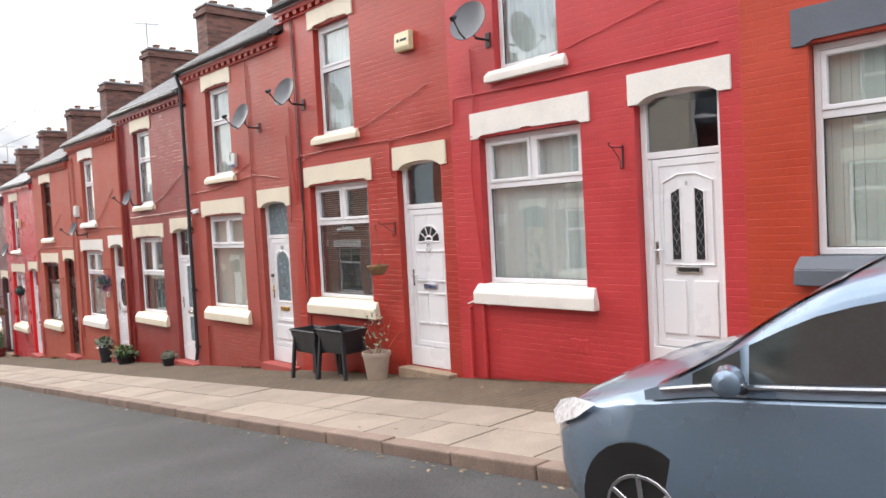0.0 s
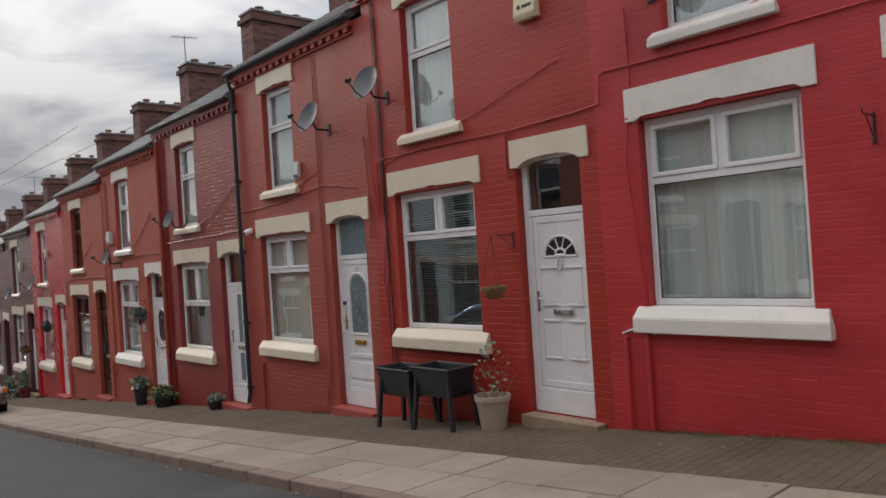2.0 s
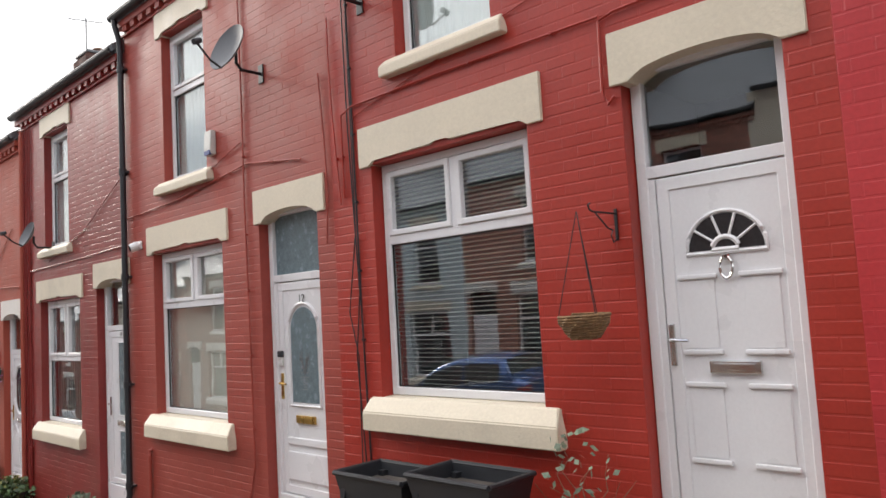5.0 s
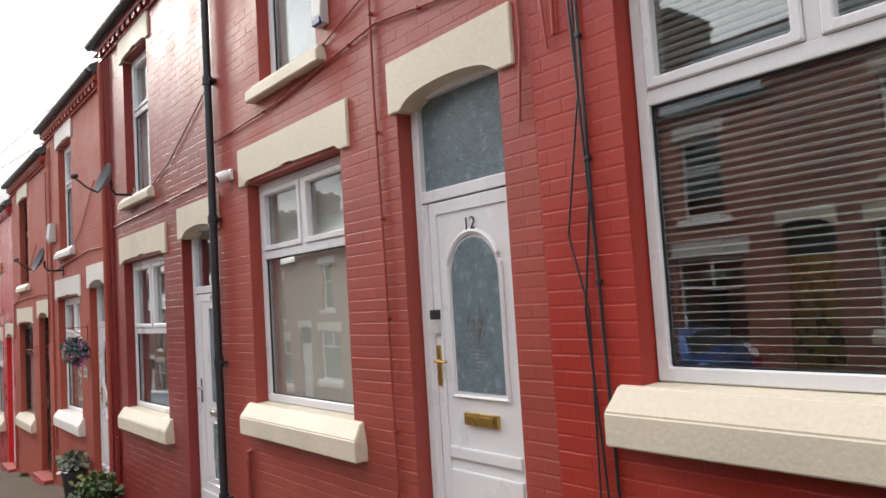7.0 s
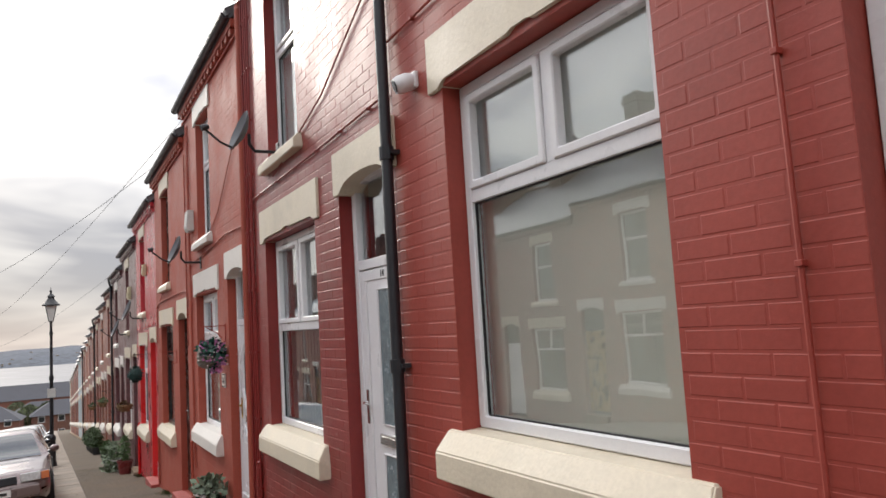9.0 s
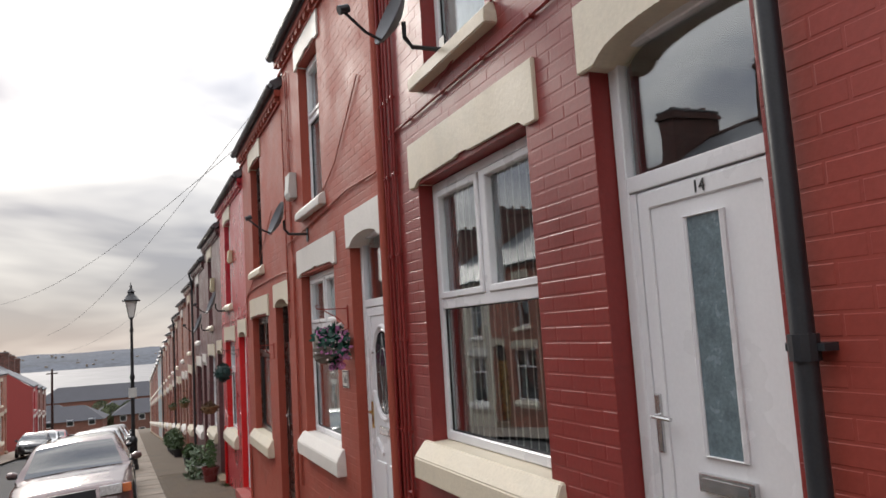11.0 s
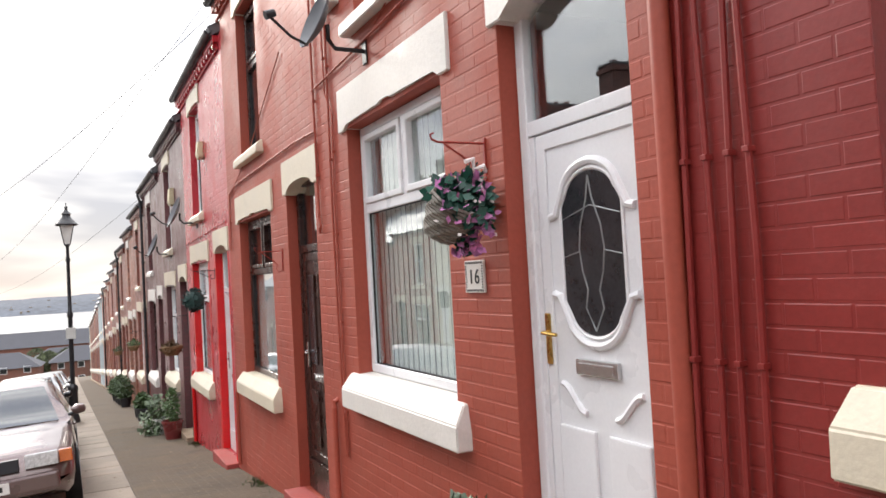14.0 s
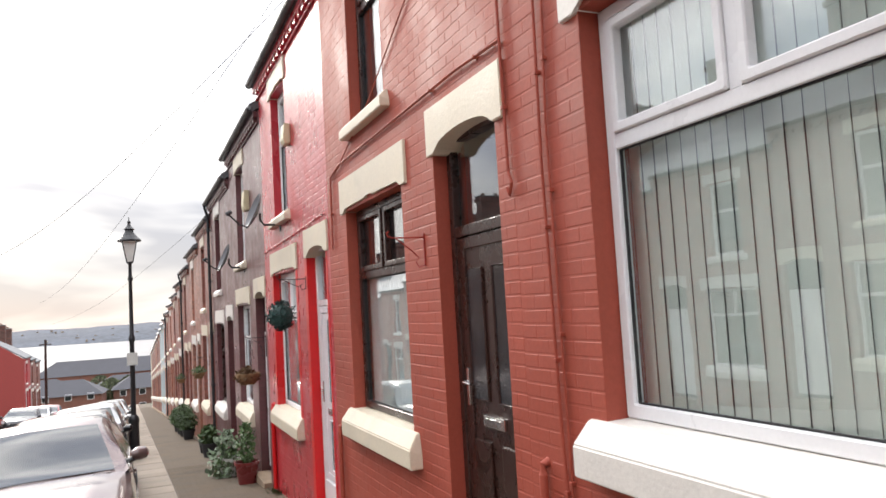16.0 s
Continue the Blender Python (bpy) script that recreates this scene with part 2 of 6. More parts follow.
def empty(name, m, label, category, group="", kind=""):
    ob = new(name)
    ob.matrix_world = m
    ob.empty_display_size = 0.2
    return tagged(ob, label, category, group, kind)


def box(bm, x0, x1, y0, y1, z0, z1, b=0.0):
    vs = [bm.verts.new(v) for v in ((x0, y0, z0), (x1, y0, z0), (x1, y1, z0), (x0, y1, z0), (x0, y0, z1), (x1, y0, z1), (x1, y1, z1), (x0, y1, z1))]
    fs = [bm.faces.new([vs[i] for i in q]) for q in ((3, 2, 1, 0), (4, 5, 6, 7), (0, 1, 5, 4), (1, 2, 6, 5), (2, 3, 7, 6), (3, 0, 4, 7))]
    if b:
        bmesh.ops.bevel(bm, geom=list({e for f in fs for e in f.edges}), offset=b, segments=2, affect="EDGES", profile=0.6)
    return bm


def bx(*a, **k):
    return box(bmesh.new(), *a, **k)


def prism(bm, pts, axis, a0, a1, b=0.0):
    """A polygon pushed along an axis; its points are in the other two axes, in order."""
    def place(p, q):
        v = [p[0], p[1]]
        v.insert(axis, q)
        return v
    lo = [bm.verts.new(place(p, a0)) for p in pts]
    hi = [bm.verts.new(place(p, a1)) for p in pts]
    n = len(pts)
    fs = [bm.faces.new(lo[::-1]), bm.faces.new(hi)]
    for i in range(n):
        fs.append(bm.faces.new((lo[i], lo[(i + 1) % n], hi[(i + 1) % n], hi[i])))
    if b:
        bmesh.ops.bevel(bm, geom=list({e for f in fs for e in f.edges}), offset=b, segments=2, affect="EDGES")
    return bm


def tube(bm, pts, r, n=8, closed=False):
    """A round bar along points; r may be a list."""
    pts = [Vector(p) for p in pts]
    rings = []
    for i, p in enumerate(pts):
        a = pts[i - 1] if (i or closed) else p
        c = pts[(i + 1) % len(pts)] if (i < len(pts) - 1 or closed) else p
        d = (c - a).normalized()
        u = d.orthogonal() if abs(d.z) > 0.95 else d.cross(Vector((0, 0, 1)))
        if abs(d.z) > 0.95:
            u = Vector((1, 0, 0)) - d * d.x
        u.normalize()
        w = d.cross(u)
        rr = r[i] if isinstance(r, (list, tuple)) else r
        rings.append([bm.verts.new(p + rr * (math.cos(6.2832 * k / n) * u + math.sin(6.2832 * k / n) * w)) for k in range(n)])
    m = len(rings)
    for i in range(m if closed else m - 1):
        for k in range(n):
            bm.faces.new((rings[i][k], rings[i][(k + 1) % n], rings[(i + 1) % m][(k + 1) % n], rings[(i + 1) % m][k]))
    if not closed:
        bm.faces.new(rings[0][::-1])
        bm.faces.new(rings[-1])
    return bm


def lathe(bm, prof, n=16, at=(0, 0, 0), squash=1.0):
    """A turned shape: (radius, height) points about z."""
    rings = [[bm.verts.new((at[0] + r * math.cos(6.2832 * k / n), at[1] + squash * r * math.sin(6.2832 * k / n), at[2] + h)) for k in range(n)] for r, h in prof]
    for a, c in zip(rings, rings[1:]):
        for k in range(n):
            bm.faces.new((a[k], a[(k + 1) % n], c[(k + 1) % n], c[k]))
    bm.faces.new(rings[0][::-1])
    bm.faces.new(rings[-1])
    return bm


def arc(cx, cy, rx, ry, a0, a1, n):
    return [(cx + rx * math.cos(radians(a0 + (a1 - a0) * i / n)), cy + ry * math.sin(radians(a0 + (a1 - a0) * i / n))) for i in range(n + 1)]


def letters(name, text, size, m, material, parent):
    cu = bpy.data.curves.new(name, "FONT")
    cu.body, cu.size, cu.extrude, cu.align_x, cu.align_y = text, size, 0.0015, "CENTER", "CENTER"
    tmp = new("tmp", cu)
    dg = bpy.context.evaluated_depsgraph_get()
    me = bpy.data.meshes.new_from_object(tmp.evaluated_get(dg))
    bpy.data.objects.remove(tmp)
    me.materials.clear()
    me.materials.append(material)
    ob = new(name, me)
    ob.parent = parent
    ob.matrix_local = m
    return ob


# ---- the plan: y runs down the street, x towards the even-numbered terrace ----
FACE, PITCH, KERB, FLAG_END, FARKERB, FARFACE = 6.5, 3.98, 3.78, 5.18, -1.95, -4.3
FALL = 0.0895
SEAMS = {-1: -0.78, 0: 3.19, 1: 7.115, 2: 11.07, 3: 15.03, 4: 19.05, 5: 23.055}
HEADS = {-1: 2.95, 0: 2.597, 1: 2.25, 2: 1.895, 3: 1.518, 4: 1.217, 5: 0.848}


def ground_z(y):
    return 0.01 - FALL * min(y, 265.0)


def seam(k):
    return SEAMS.get(k, 27.05 + PITCH * (k - 6))


def head(k):
    """Height of the underside of the door lintel of house k."""
    return HEADS.get(k, 0.475 - FALL * PITCH * (k - 6))


# openings in a house front: u along the street from the seam, w up from the door lintel's underside
WIN = (1.60, 3.17, -1.93, -0.075)
UPP = (1.90, 2.87, 0.71, 2.45)
DOOR = (0.02, 0.945, -2.82, 0.03)
OFFS = {0: 0.20, 1: 0.22, 2: 0.22, 3: 0.09, 4: 0.16, 5: 0.16, 6: 0.16}   # how far each front reaches past its seam
W_TOP, W_LOW = 2.92, -3.45
MIDDLES = {0: 2.418, 1: 2.437, 2: 2.425, 3: 2.32, 4: 2.36}     # middle of each ground-floor window


def win_of(k):
    d = MIDDLES.get(k, 2.385) - 2.385
    return (WIN[0] + d, WIN[1] + d, WIN[2] + (0.05 if k == 3 else 0.0), WIN[3])


def along(u):
    """Fixtures past the door stand a little further from the seam."""
    return u + 0.06 if u > 1.5 else u


def wall_mesh(u0, u1, w0, w1, holes, d0, d1):
    """A wall with openings through it, d0 its outer and d1 its inner depth."""
    bm = bmesh.new()
    us = sorted({u0, u1, *[h[0] for h in holes], *[h[1] for h in holes]})
    ws = sorted({w0, w1, *[h[2] for h in holes], *[h[3] for h in holes]})
    us = [u for u in us if u0 <= u <= u1]
    def solid(i, j):
        if not (0 <= i < len(us) - 1 and 0 <= j < len(ws) - 1):
            return False
        cu, cw = (us[i] + us[i + 1]) / 2, (ws[j] + ws[j + 1]) / 2
        return not any(h[0] < cu < h[1] and h[2] < cw < h[3] for h in holes)
    cache = {}
    def v(d, u, w):
        key = (d, u, w)
        if key not in cache:
            cache[key] = bm.verts.new((-d, u, w))
        return cache[key]
    for i in range(len(us) - 1):
        for j in range(len(ws) - 1):
            if not solid(i, j):
                continue
            a, c, e, g = us[i], us[i + 1], ws[j], ws[j + 1]
            bm.faces.new((v(d0, a, e), v(d0, a, g), v(d0, c, g), v(d0, c, e)))
            bm.faces.new((v(d1, a, e), v(d1, c, e), v(d1, c, g), v(d1, a, g)))
            for (di, dj), (p, q, r, s) in (((-1, 0), (a, e, a, g)), ((1, 0), (c, e, c, g)), ((0, -1), (a, e, c, e)), ((0, 1), (a, g, c, g))):
                if not solid(i + di, j + dj):
                    bm.faces.new((v(d0, p, q), v(d0, r, s), v(d1, r, s), v(d1, p, q)))
    return bm


def lintel(bm, u0, u1, w0, w1, arch, d=0.022):
    """A stone head; its underside is a low arch over a door, a shouldered notch over a window."""
    if arch:
        low = arc((u0 + u1) / 2, w0, (u1 - u0) / 2 - 0.13, 0.095, 0, 180, 14)
        pts = [(u1, w0)] + low + [(u0, w0)]
    else:
        a, h = 0.12, 0.045
        um = (u0 + u1) / 2
        pts = [(u1, w0), (u1 - a, w0), (u1 - a - 0.06, w0 + h), (um + 0.10, w0 + h), (um + 0.06, w0 + h * 1.5), (um - 0.06, w0 + h * 1.5), (um - 0.10, w0 + h), (u0 + a + 0.06, w0 + h), (u0 + a, w0), (u0, w0)]
    pts = pts + [(u0, w1), (u1, w1)]
    prism(bm, pts, 0, -d, 0.165, 0.006)
    return bm


def sill(bm, u0, u1, w0, h, out=0.095):
    pts = [(-out, w0), (-out, w0 + h * 0.55), (-out * 0.25, w0 + h * 0.97), (0.165, w0 + h), (0.165, w0)]
    lo = [(p[0], u0 + (0.035 if i == 2 else 0), p[1]) for i, p in enumerate(pts)]
    hi = [(p[0], u1 - (0.035 if i == 2 else 0), p[1]) for i, p in enumerate(pts)]
    a = [bm.verts.new(p) for p in lo]
    c = [bm.verts.new(p) for p in hi]
    fs = [bm.faces.new(a), bm.faces.new(c[::-1])]
    for i in range(5):
        fs.append(bm.faces.new((a[i], c[i], c[(i + 1) % 5], a[(i + 1) % 5])))
    bmesh.ops.bevel(bm, geom=list({e for f in fs for e in f.edges}), offset=0.008, segments=2, affect="EDGES")
    return bm


def ring(bm, u0, u1, w0, w1, t, d0, d1, b=0.006):
    """A rectangular frame of bars of width t."""
    loops = []
    for d in (d0, d1):
        for k_ in (0.0, t):
            loops.append([bm.verts.new((-d, u_, w_)) for u_, w_ in ((u0 + k_, w0 + k_), (u1 - k_, w0 + k_), (u1 - k_, w1 - k_), (u0 + k_, w1 - k_))])
    fs = []
    for a, c in ((0, 1), (1, 3), (3, 2), (2, 0)):
        for q in range(4):
            fs.append(bm.faces.new((loops[a][q], loops[a][(q + 1) % 4], loops[c][(q + 1) % 4], loops[c][q])))
    if b:
        bmesh.ops.bevel(bm, geom=list({e for f in fs for e in f.edges}), offset=b, segments=1, affect="EDGES")
    return bm


def pane(parent, u0, u1, w0, w1, d):
    p = part("pane", bx(-d, -d + 0.006, u0, u1, w0, w1), M_GLASS, parent)
    p.visible_shadow = False
    return p


def window(house, hole, style, frame_mat, detail=True):
    u0, u1, w0, w1 = hole
    u0, u1, w0, w1 = u0 + 0.004, u1 - 0.004, w0 + 0.012, w1 - 0.004
    D = -0.158
    win = part("window", ring(bmesh.new(), u0, u1, w0, w1, 0.062, D, D + 0.055), frame_mat, house)
    if style == "upper":
        split, lights = w0 + (w1 - w0) * 0.60, 1
    elif style == "half":
        split, lights = w0 + (w1 - w0) * 0.52, 2
    else:
        split, lights = w0 + (w1 - w0) * 0.665, 2
    bar = bmesh.new()
    box(bar, -D - 0.052, -D - 0.002, u0 + 0.06, u1 - 0.06, split - 0.034, split + 0.034, 0.006)
    part("transom", bar, frame_mat, win)
    n = lights
    step = (u1 - u0 - 0.124) / n
    for i in range(n):
        a, c = u0 + 0.062 + i * step, u0 + 0.062 + (i + 1) * step
        if n > 1 and i:
            part("mullion", bx(-D - 0.052, -D - 0.002, a - 0.03, a + 0.03, split + 0.03, w1 - 0.06, b=0.005), frame_mat, win)
        e = 0.03 if n > 1 else 0.0
        a2, c2 = a + (e if i else 0), c - (e if i < n - 1 else 0)
        if detail:
            part("casement", ring(bmesh.new(), a2 + 0.002, c2 - 0.002, split + 0.036, w1 - 0.064, 0.046, D + 0.012, D + 0.066, 0.007), frame_mat, win)
        pane(win, a2 + 0.03, c2 - 0.03, split + 0.05, w1 - 0.08, D + 0.02)
    pane(win, u0 + 0.05, u1 - 0.05, w0 + 0.05, split - 0.02, D + 0.02)
    if detail:
        part("gasket", ring(bmesh.new(), u0 + 0.061, u1 - 0.061, w0 + 0.061, split - 0.033, 0.008, D + 0.02, D + 0.034, 0), M_GASKET, win)
    return win


def moulding(pts, d, r=0.011, closed=True):
    return tube(bmesh.new(), [(-d, p[0], p[1]) for p in pts], r, 6, closed)


def rect(u0, u1, w0, w1):
    return [(u0, w0), (u1, w0), (u1, w1), (u0, w1)]


def plate(pts, d, t=0.004):
    return prism(bmesh.new(), pts, 0, -d - t, -d)


def door(house, style, number):
    """A door with its frame, fanlight, leaf and furniture in the door opening."""
    u0, u1, w0, w1 = DOOR
    u0, u1 = u0 + 0.004, u1 - 0.004
    D = -0.158
    dark = style == "wood"
    fm = M_BROWNFR if dark else M_UPVC
    do = part("door", ring(bmesh.new(), u0, u1, w0 + 0.006, w1 + 0.10, 0.068, D, D + 0.06), fm, house,
              "dark brown panelled front door" if dark else "white plastic front door with a fanlight")
    part("transom", bx(-D - 0.056, -D, u0 + 0.06, u1 - 0.06, -0.57, -0.50, b=0.006), fm, do)
    part("threshold", bx(-D - 0.075, -D + 0.02, u0 + 0.06, u1 - 0.06, w0 + 0.01, -2.53, b=0.008), M_BROWNFR if dark else M_UPVC, do)
    p = pane(do, u0 + 0.06, u1 - 0.06, -0.51, w1 - 0.02 + 0.05, D + 0.02)
    if style == "arched":
        p.data.materials[0] = M_FGLASS
    L0, L1, B0, B1 = u0 + 0.036, u1 - 0.112, -2.525, -0.576
    part("door_stile", bx(-D - 0.050, -D, L1 + 0.004, u1 - 0.06, B0, B1, b=0.004), fm, do)
    leaf = part("leaf", bx(-D - 0.045, -D + 0.01, L0, L1, B0, B1, b=0.005), fm, do)
    F = D + 0.045
    part("leaf_rim", ring(bmesh.new(), L0 + 0.006, L1 - 0.006, B0 + 0.006, B1 - 0.006, 0.075, F - 0.002, F + 0.009, 0.006), fm, do)
    c, h = (L0 + L1) / 2, (L1 - L0) / 2 - 0.085
    top, bot = B1 - 0.09, B0 + 0.09
    def raised(pts, r=0.012):
        part("moulding", moulding(pts, F + 0.003, r), fm, do)
    def panel(a, b_, e, f):
        part("panel", bx(-F - 0.016, -F + 0.002, a, b_, e, f, b=0.010), fm, do)
    slot = (c, B0 + 0.87)
    if style == "sunburst":
        half = arc(c, top - 0.36, 0.21, 0.20, 0, 180, 16)
        part("light", plate(half, F + 0.001), M_DGLASS, do)
        raised(arc(c, top - 0.36, 0.225, 0.215, -4, 184, 18))
        raised(arc(c, top - 0.36, 0.075, 0.07, 0, 180, 10), 0.016)
        for a in (36, 72, 108, 144):
            q = radians(a)
            part("glazing_bar", tube(bmesh.new(), [(-F - 0.006, c + 0.07 * math.cos(q), top - 0.36 + 0.07 * math.sin(q)), (-F - 0.006, c + 0.21 * math.cos(q), top - 0.36 + 0.2 * math.sin(q))], 0.008, 6), fm, do)
        for s in (-1, 1):
            for lo_, hi_ in ((top - 0.92, top - 0.50), (top - 1.52, top - 1.10)):
                pa, pb_ = sorted((c + s * 0.06, c + s * (h - 0.01)))
                part("panel", bx(-F - 0.006, -F + 0.002, pa + 0.02, pb_ - 0.02, lo_ + 0.02, hi_ - 0.02, b=0.004), fm, do)
                for z_ in (lo_, hi_):
                    part("ledge", bx(-F - 0.020, -F + 0.002, pa, pb_, z_ - 0.013, z_ + 0.013, b=0.007), fm, do)
        kn = bmesh.new()
        tube(kn, [(-F - 0.02, c + 0.035 * math.cos(radians(a)), top - 0.46 + 0.06 * math.sin(radians(a))) for a in range(0, 360, 30)], 0.008, 6, True)
        lathe(kn, [(0.005, 0), (0.022, 0.01), (0.022, 0.03), (0.004, 0.04)], 10, (-F - 0.012, c, top - 0.42))
        part("knocker", kn, M_CHROME, do, "chrome ring door knocker")
        slot = (c, top - 1.00)
    elif style == "slits":
        for s in (-1, 1):
            a, b_ = sorted((c + s * 0.075, c + s * 0.185))
            pts = [(a, top - 0.95), (b_, top - 0.95), (b_, top - 0.22 - (0.05 if s > 0 else 0.0)), (a, top - 0.22 - (0.0 if s > 0 else 0.05))]
            part("light", plate(pts, F + 0.001), M_DGLASS, do)
            raised(pts, 0.010)
            z = top - 0.9
            while z < top - 0.3:
                part("lead_lozenge", tube(bmesh.new(), [(-F - 0.006, (a + b_) / 2, z), (-F - 0.006, b_ - 0.02, z + 0.06), (-F - 0.006, (a + b_) / 2, z + 0.12), (-F - 0.006, a + 0.02, z + 0.06)], 0.003, 5, True), M_LEADED, do)
                z += 0.13
            panel(*sorted((c + s * 0.04, c + s * h)), bot + 0.05, top - 1.16)
        raised([(c - h + 0.03, top - 1.0), (c - h + 0.03, top - 0.16), (c - 0.10, top - 0.08), (c + 0.10, top - 0.08), (c + h - 0.03, top - 0.16), (c + h - 0.03, top - 1.0)], 0.012)
        slot = (c, top - 1.05)
    elif style == "arched":
        pts = [(c - 0.20, top - 1.02), (c + 0.20, top - 1.02)] + arc(c, top - 0.36, 0.20, 0.21, 0, 180, 14)
        part("light", plate(pts, F + 0.001), M_FGLASS, do, "frosted etched glass")
        raised([(c - 0.23, top - 1.05), (c + 0.23, top - 1.05)] + arc(c, top - 0.36, 0.23, 0.245, 0, 180, 14), 0.017)
        vase = bmesh.new()
        for s in (-1, 1):
            for i in range(5):
                tube(vase, [(-F - 0.0055, c, top - 0.78), (-F - 0.0055, c + s * (0.02 + 0.012 * i), top - 0.66 + 0.02 * i), (-F - 0.0055, c + s * (0.035 + 0.014 * i), top - 0.50 - 0.045 * i)], 0.0022, 4)
            for i in range(3):
                tube(vase, [(-F - 0.0055, c + s * 0.04 + 0.024 * math.cos(a), top - 0.63 - i * 0.05 + 0.022 * math.sin(a)) for a in [k * 0.785 for k in range(8)]], 0.003, 4, True)
        for i, wdt in enumerate((0.07, 0.055, 0.045, 0.03, 0.025, 0.04)):
            tube(vase, [(-F - 0.0055, c - wdt, top - 0.79 - 0.022 * i), (-F - 0.0055, c + wdt, top - 0.79 - 0.022 * i)], 0.003, 4)
        part("etched_vase", vase, M_LEAD, do, "dark etched vase of flowers")["kind"] = "stuff"
        panel(c - h, c + h, bot + 0.36, top - 1.34)
        panel(c - h, c + h, bot + 0.04, bot + 0.30)
        slot = (c, top - 1.17)
    elif style == "shaped":
        def outline(g):
            return (arc(c, top - 0.25, 0.165 + g, 0.12 + g, 15, 165, 10) + [(c - 0.20 - g, top - 0.28)] + [(c - 0.20 - g, top - 0.70)] + arc(c, top - 0.73, 0.165 + g, 0.12 + g, 195, 345, 10) + [(c + 0.20 + g, top - 0.70), (c + 0.20 + g, top - 0.28)])
        part("light", plate(outline(0), F + 0.001), M_DGLASS, do, "dark leaded glass")
        raised(outline(0.012), 0.009)
        for sg, zc in ((1, top - 0.25), (-1, top - 0.73)):
            crest = [(c - 0.29, zc - sg * 0.06), (c - 0.245, zc - sg * 0.05)] + [(p_[0], zc + sg * (p_[1] - zc)) for p_ in arc(c, zc, 0.20, 0.165, 165, 15, 12)] + [(c + 0.245, zc - sg * 0.05), (c + 0.29, zc - sg * 0.06)]
            part("crest", tube(bmesh.new(), [(-F - 0.003, *p_) for p_ in crest], 0.020, 8), fm, do)
        came = bmesh.new()
        for s in (-1, 1):
            tube(came, [(-F - 0.006, c + s * x_, top - 0.49 + z_) for x_, z_ in ((0.0, 0.34), (0.02, 0.24), (0.07, 0.12), (0.085, 0.02), (0.07, -0.08), (0.04, -0.16), (0.06, -0.24), (0.0, -0.34))], 0.004, 5)
            tube(came, [(-F - 0.006, c, top - 0.28), (-F - 0.006, c + s * 0.195, top - 0.33)], 0.003, 5)
            tube(came, [(-F - 0.006, c + s * 0.085, top - 0.48), (-F - 0.006, c + s * 0.195, top - 0.50)], 0.003, 5)
        part("came", came, M_LEADED, do)
        for s in (-1, 1):
            sw = [(c + s * (0.27 - 0.17 * k / 8), top - 1.08 - 0.06 * (1 - math.cos(3.14 * k / 8))) for k in range(9)]
            part("moulding", tube(bmesh.new(), [(-F - 0.003, *p_) for p_ in sw], 0.016, 6), fm, do)
            panel(*sorted((c + s * 0.045, c + s * h)), bot + 0.04, top - 1.27)
        slot = (c, top - 0.99)
    elif style == "wood":
        for s in (-1, 1):
            a, b_ = sorted((c + s * 0.07, c + s * h))
            part("light", plate(rect(a, b_, top - 0.95, top - 0.12), F + 0.001), M_DGLASS, do)
            raised(rect(a, b_, top - 0.95, top - 0.12), 0.012)
            panel(a, b_, bot + 0.04, top - 1.2)
        slot = (c, top - 1.07)
    else:
        for e, f in ((top - 0.98, top - 0.06), (bot + 0.05, top - 1.18)):
            pts = rect(c - 0.10, c + 0.10, e, f)
            part("light", plate(pts, F + 0.001), M_FGLASS, do)
            raised(pts, 0.014)
        slot = (c, top - 1.08)
    brass = style in ("arched", "shaped")
    lb = part("letterbox", bx(-F - 0.024, -F + 0.002, slot[0] - 0.14, slot[0] + 0.14, slot[1] - 0.035, slot[1] + 0.035, b=0.006), M_BRASS if style == "arched" else M_CHROME, do)
    part("letter_flap", bx(-F - 0.028, -F - 0.02, slot[0] - 0.115, slot[0] + 0.115, slot[1] - 0.02, slot[1] + 0.02, b=0.003), M_BRASS if style == "arched" else M_BLACKIRON if style == "slits" else M_CHROME, do)
    hu, hw = L1 - 0.035, B0 + 0.98
    hb = bmesh.new()
    box(hb, -F - 0.020, -F, hu - 0.018, hu + 0.018, hw - 0.12, hw + 0.12, 0.006)
    tube(hb, [(-F - 0.015, hu, hw + 0.03), (-F - 0.05, hu, hw + 0.03), (-F - 0.052, hu - 0.05, hw + 0.028), (-F - 0.05, hu - 0.11, hw + 0.025)], 0.009, 8)
    part("door_handle", hb, M_BRASS if brass else M_CHROME, do, "brass lever handle" if brass else "chrome lever handle")
    if style == "arched":
        part("key_safe", bx(-F - 0.035, -F, hu - 0.03, hu + 0.03, hw + 0.19, hw + 0.27, b=0.006), M_GREYPL, do)
        part("key_safe_lid", bx(-F - 0.04, -F, hu - 0.032, hu + 0.032, hw + 0.273, hw + 0.33, b=0.006), M_BLACKPL, do)
    if number and style != "wood":
        size = {"arched": 0.105, "slits": 0.06, "sunburst": 0.05}.get(style, 0.07)
        zz = {"arched": top - 0.075, "slits": top - 0.18, "sunburst": top - 0.44, "shaped": top - 0.04}.get(style, top + 0.045)
        letters("house_number", number, size, Matrix.Translation((-F - 0.012, c, zz)) @ Euler((radians(90), 0, radians(-90))).to_matrix().to_4x4(), M_BLACK if style != "slits" else M_LEADED, do)
    return do


BRICK = None


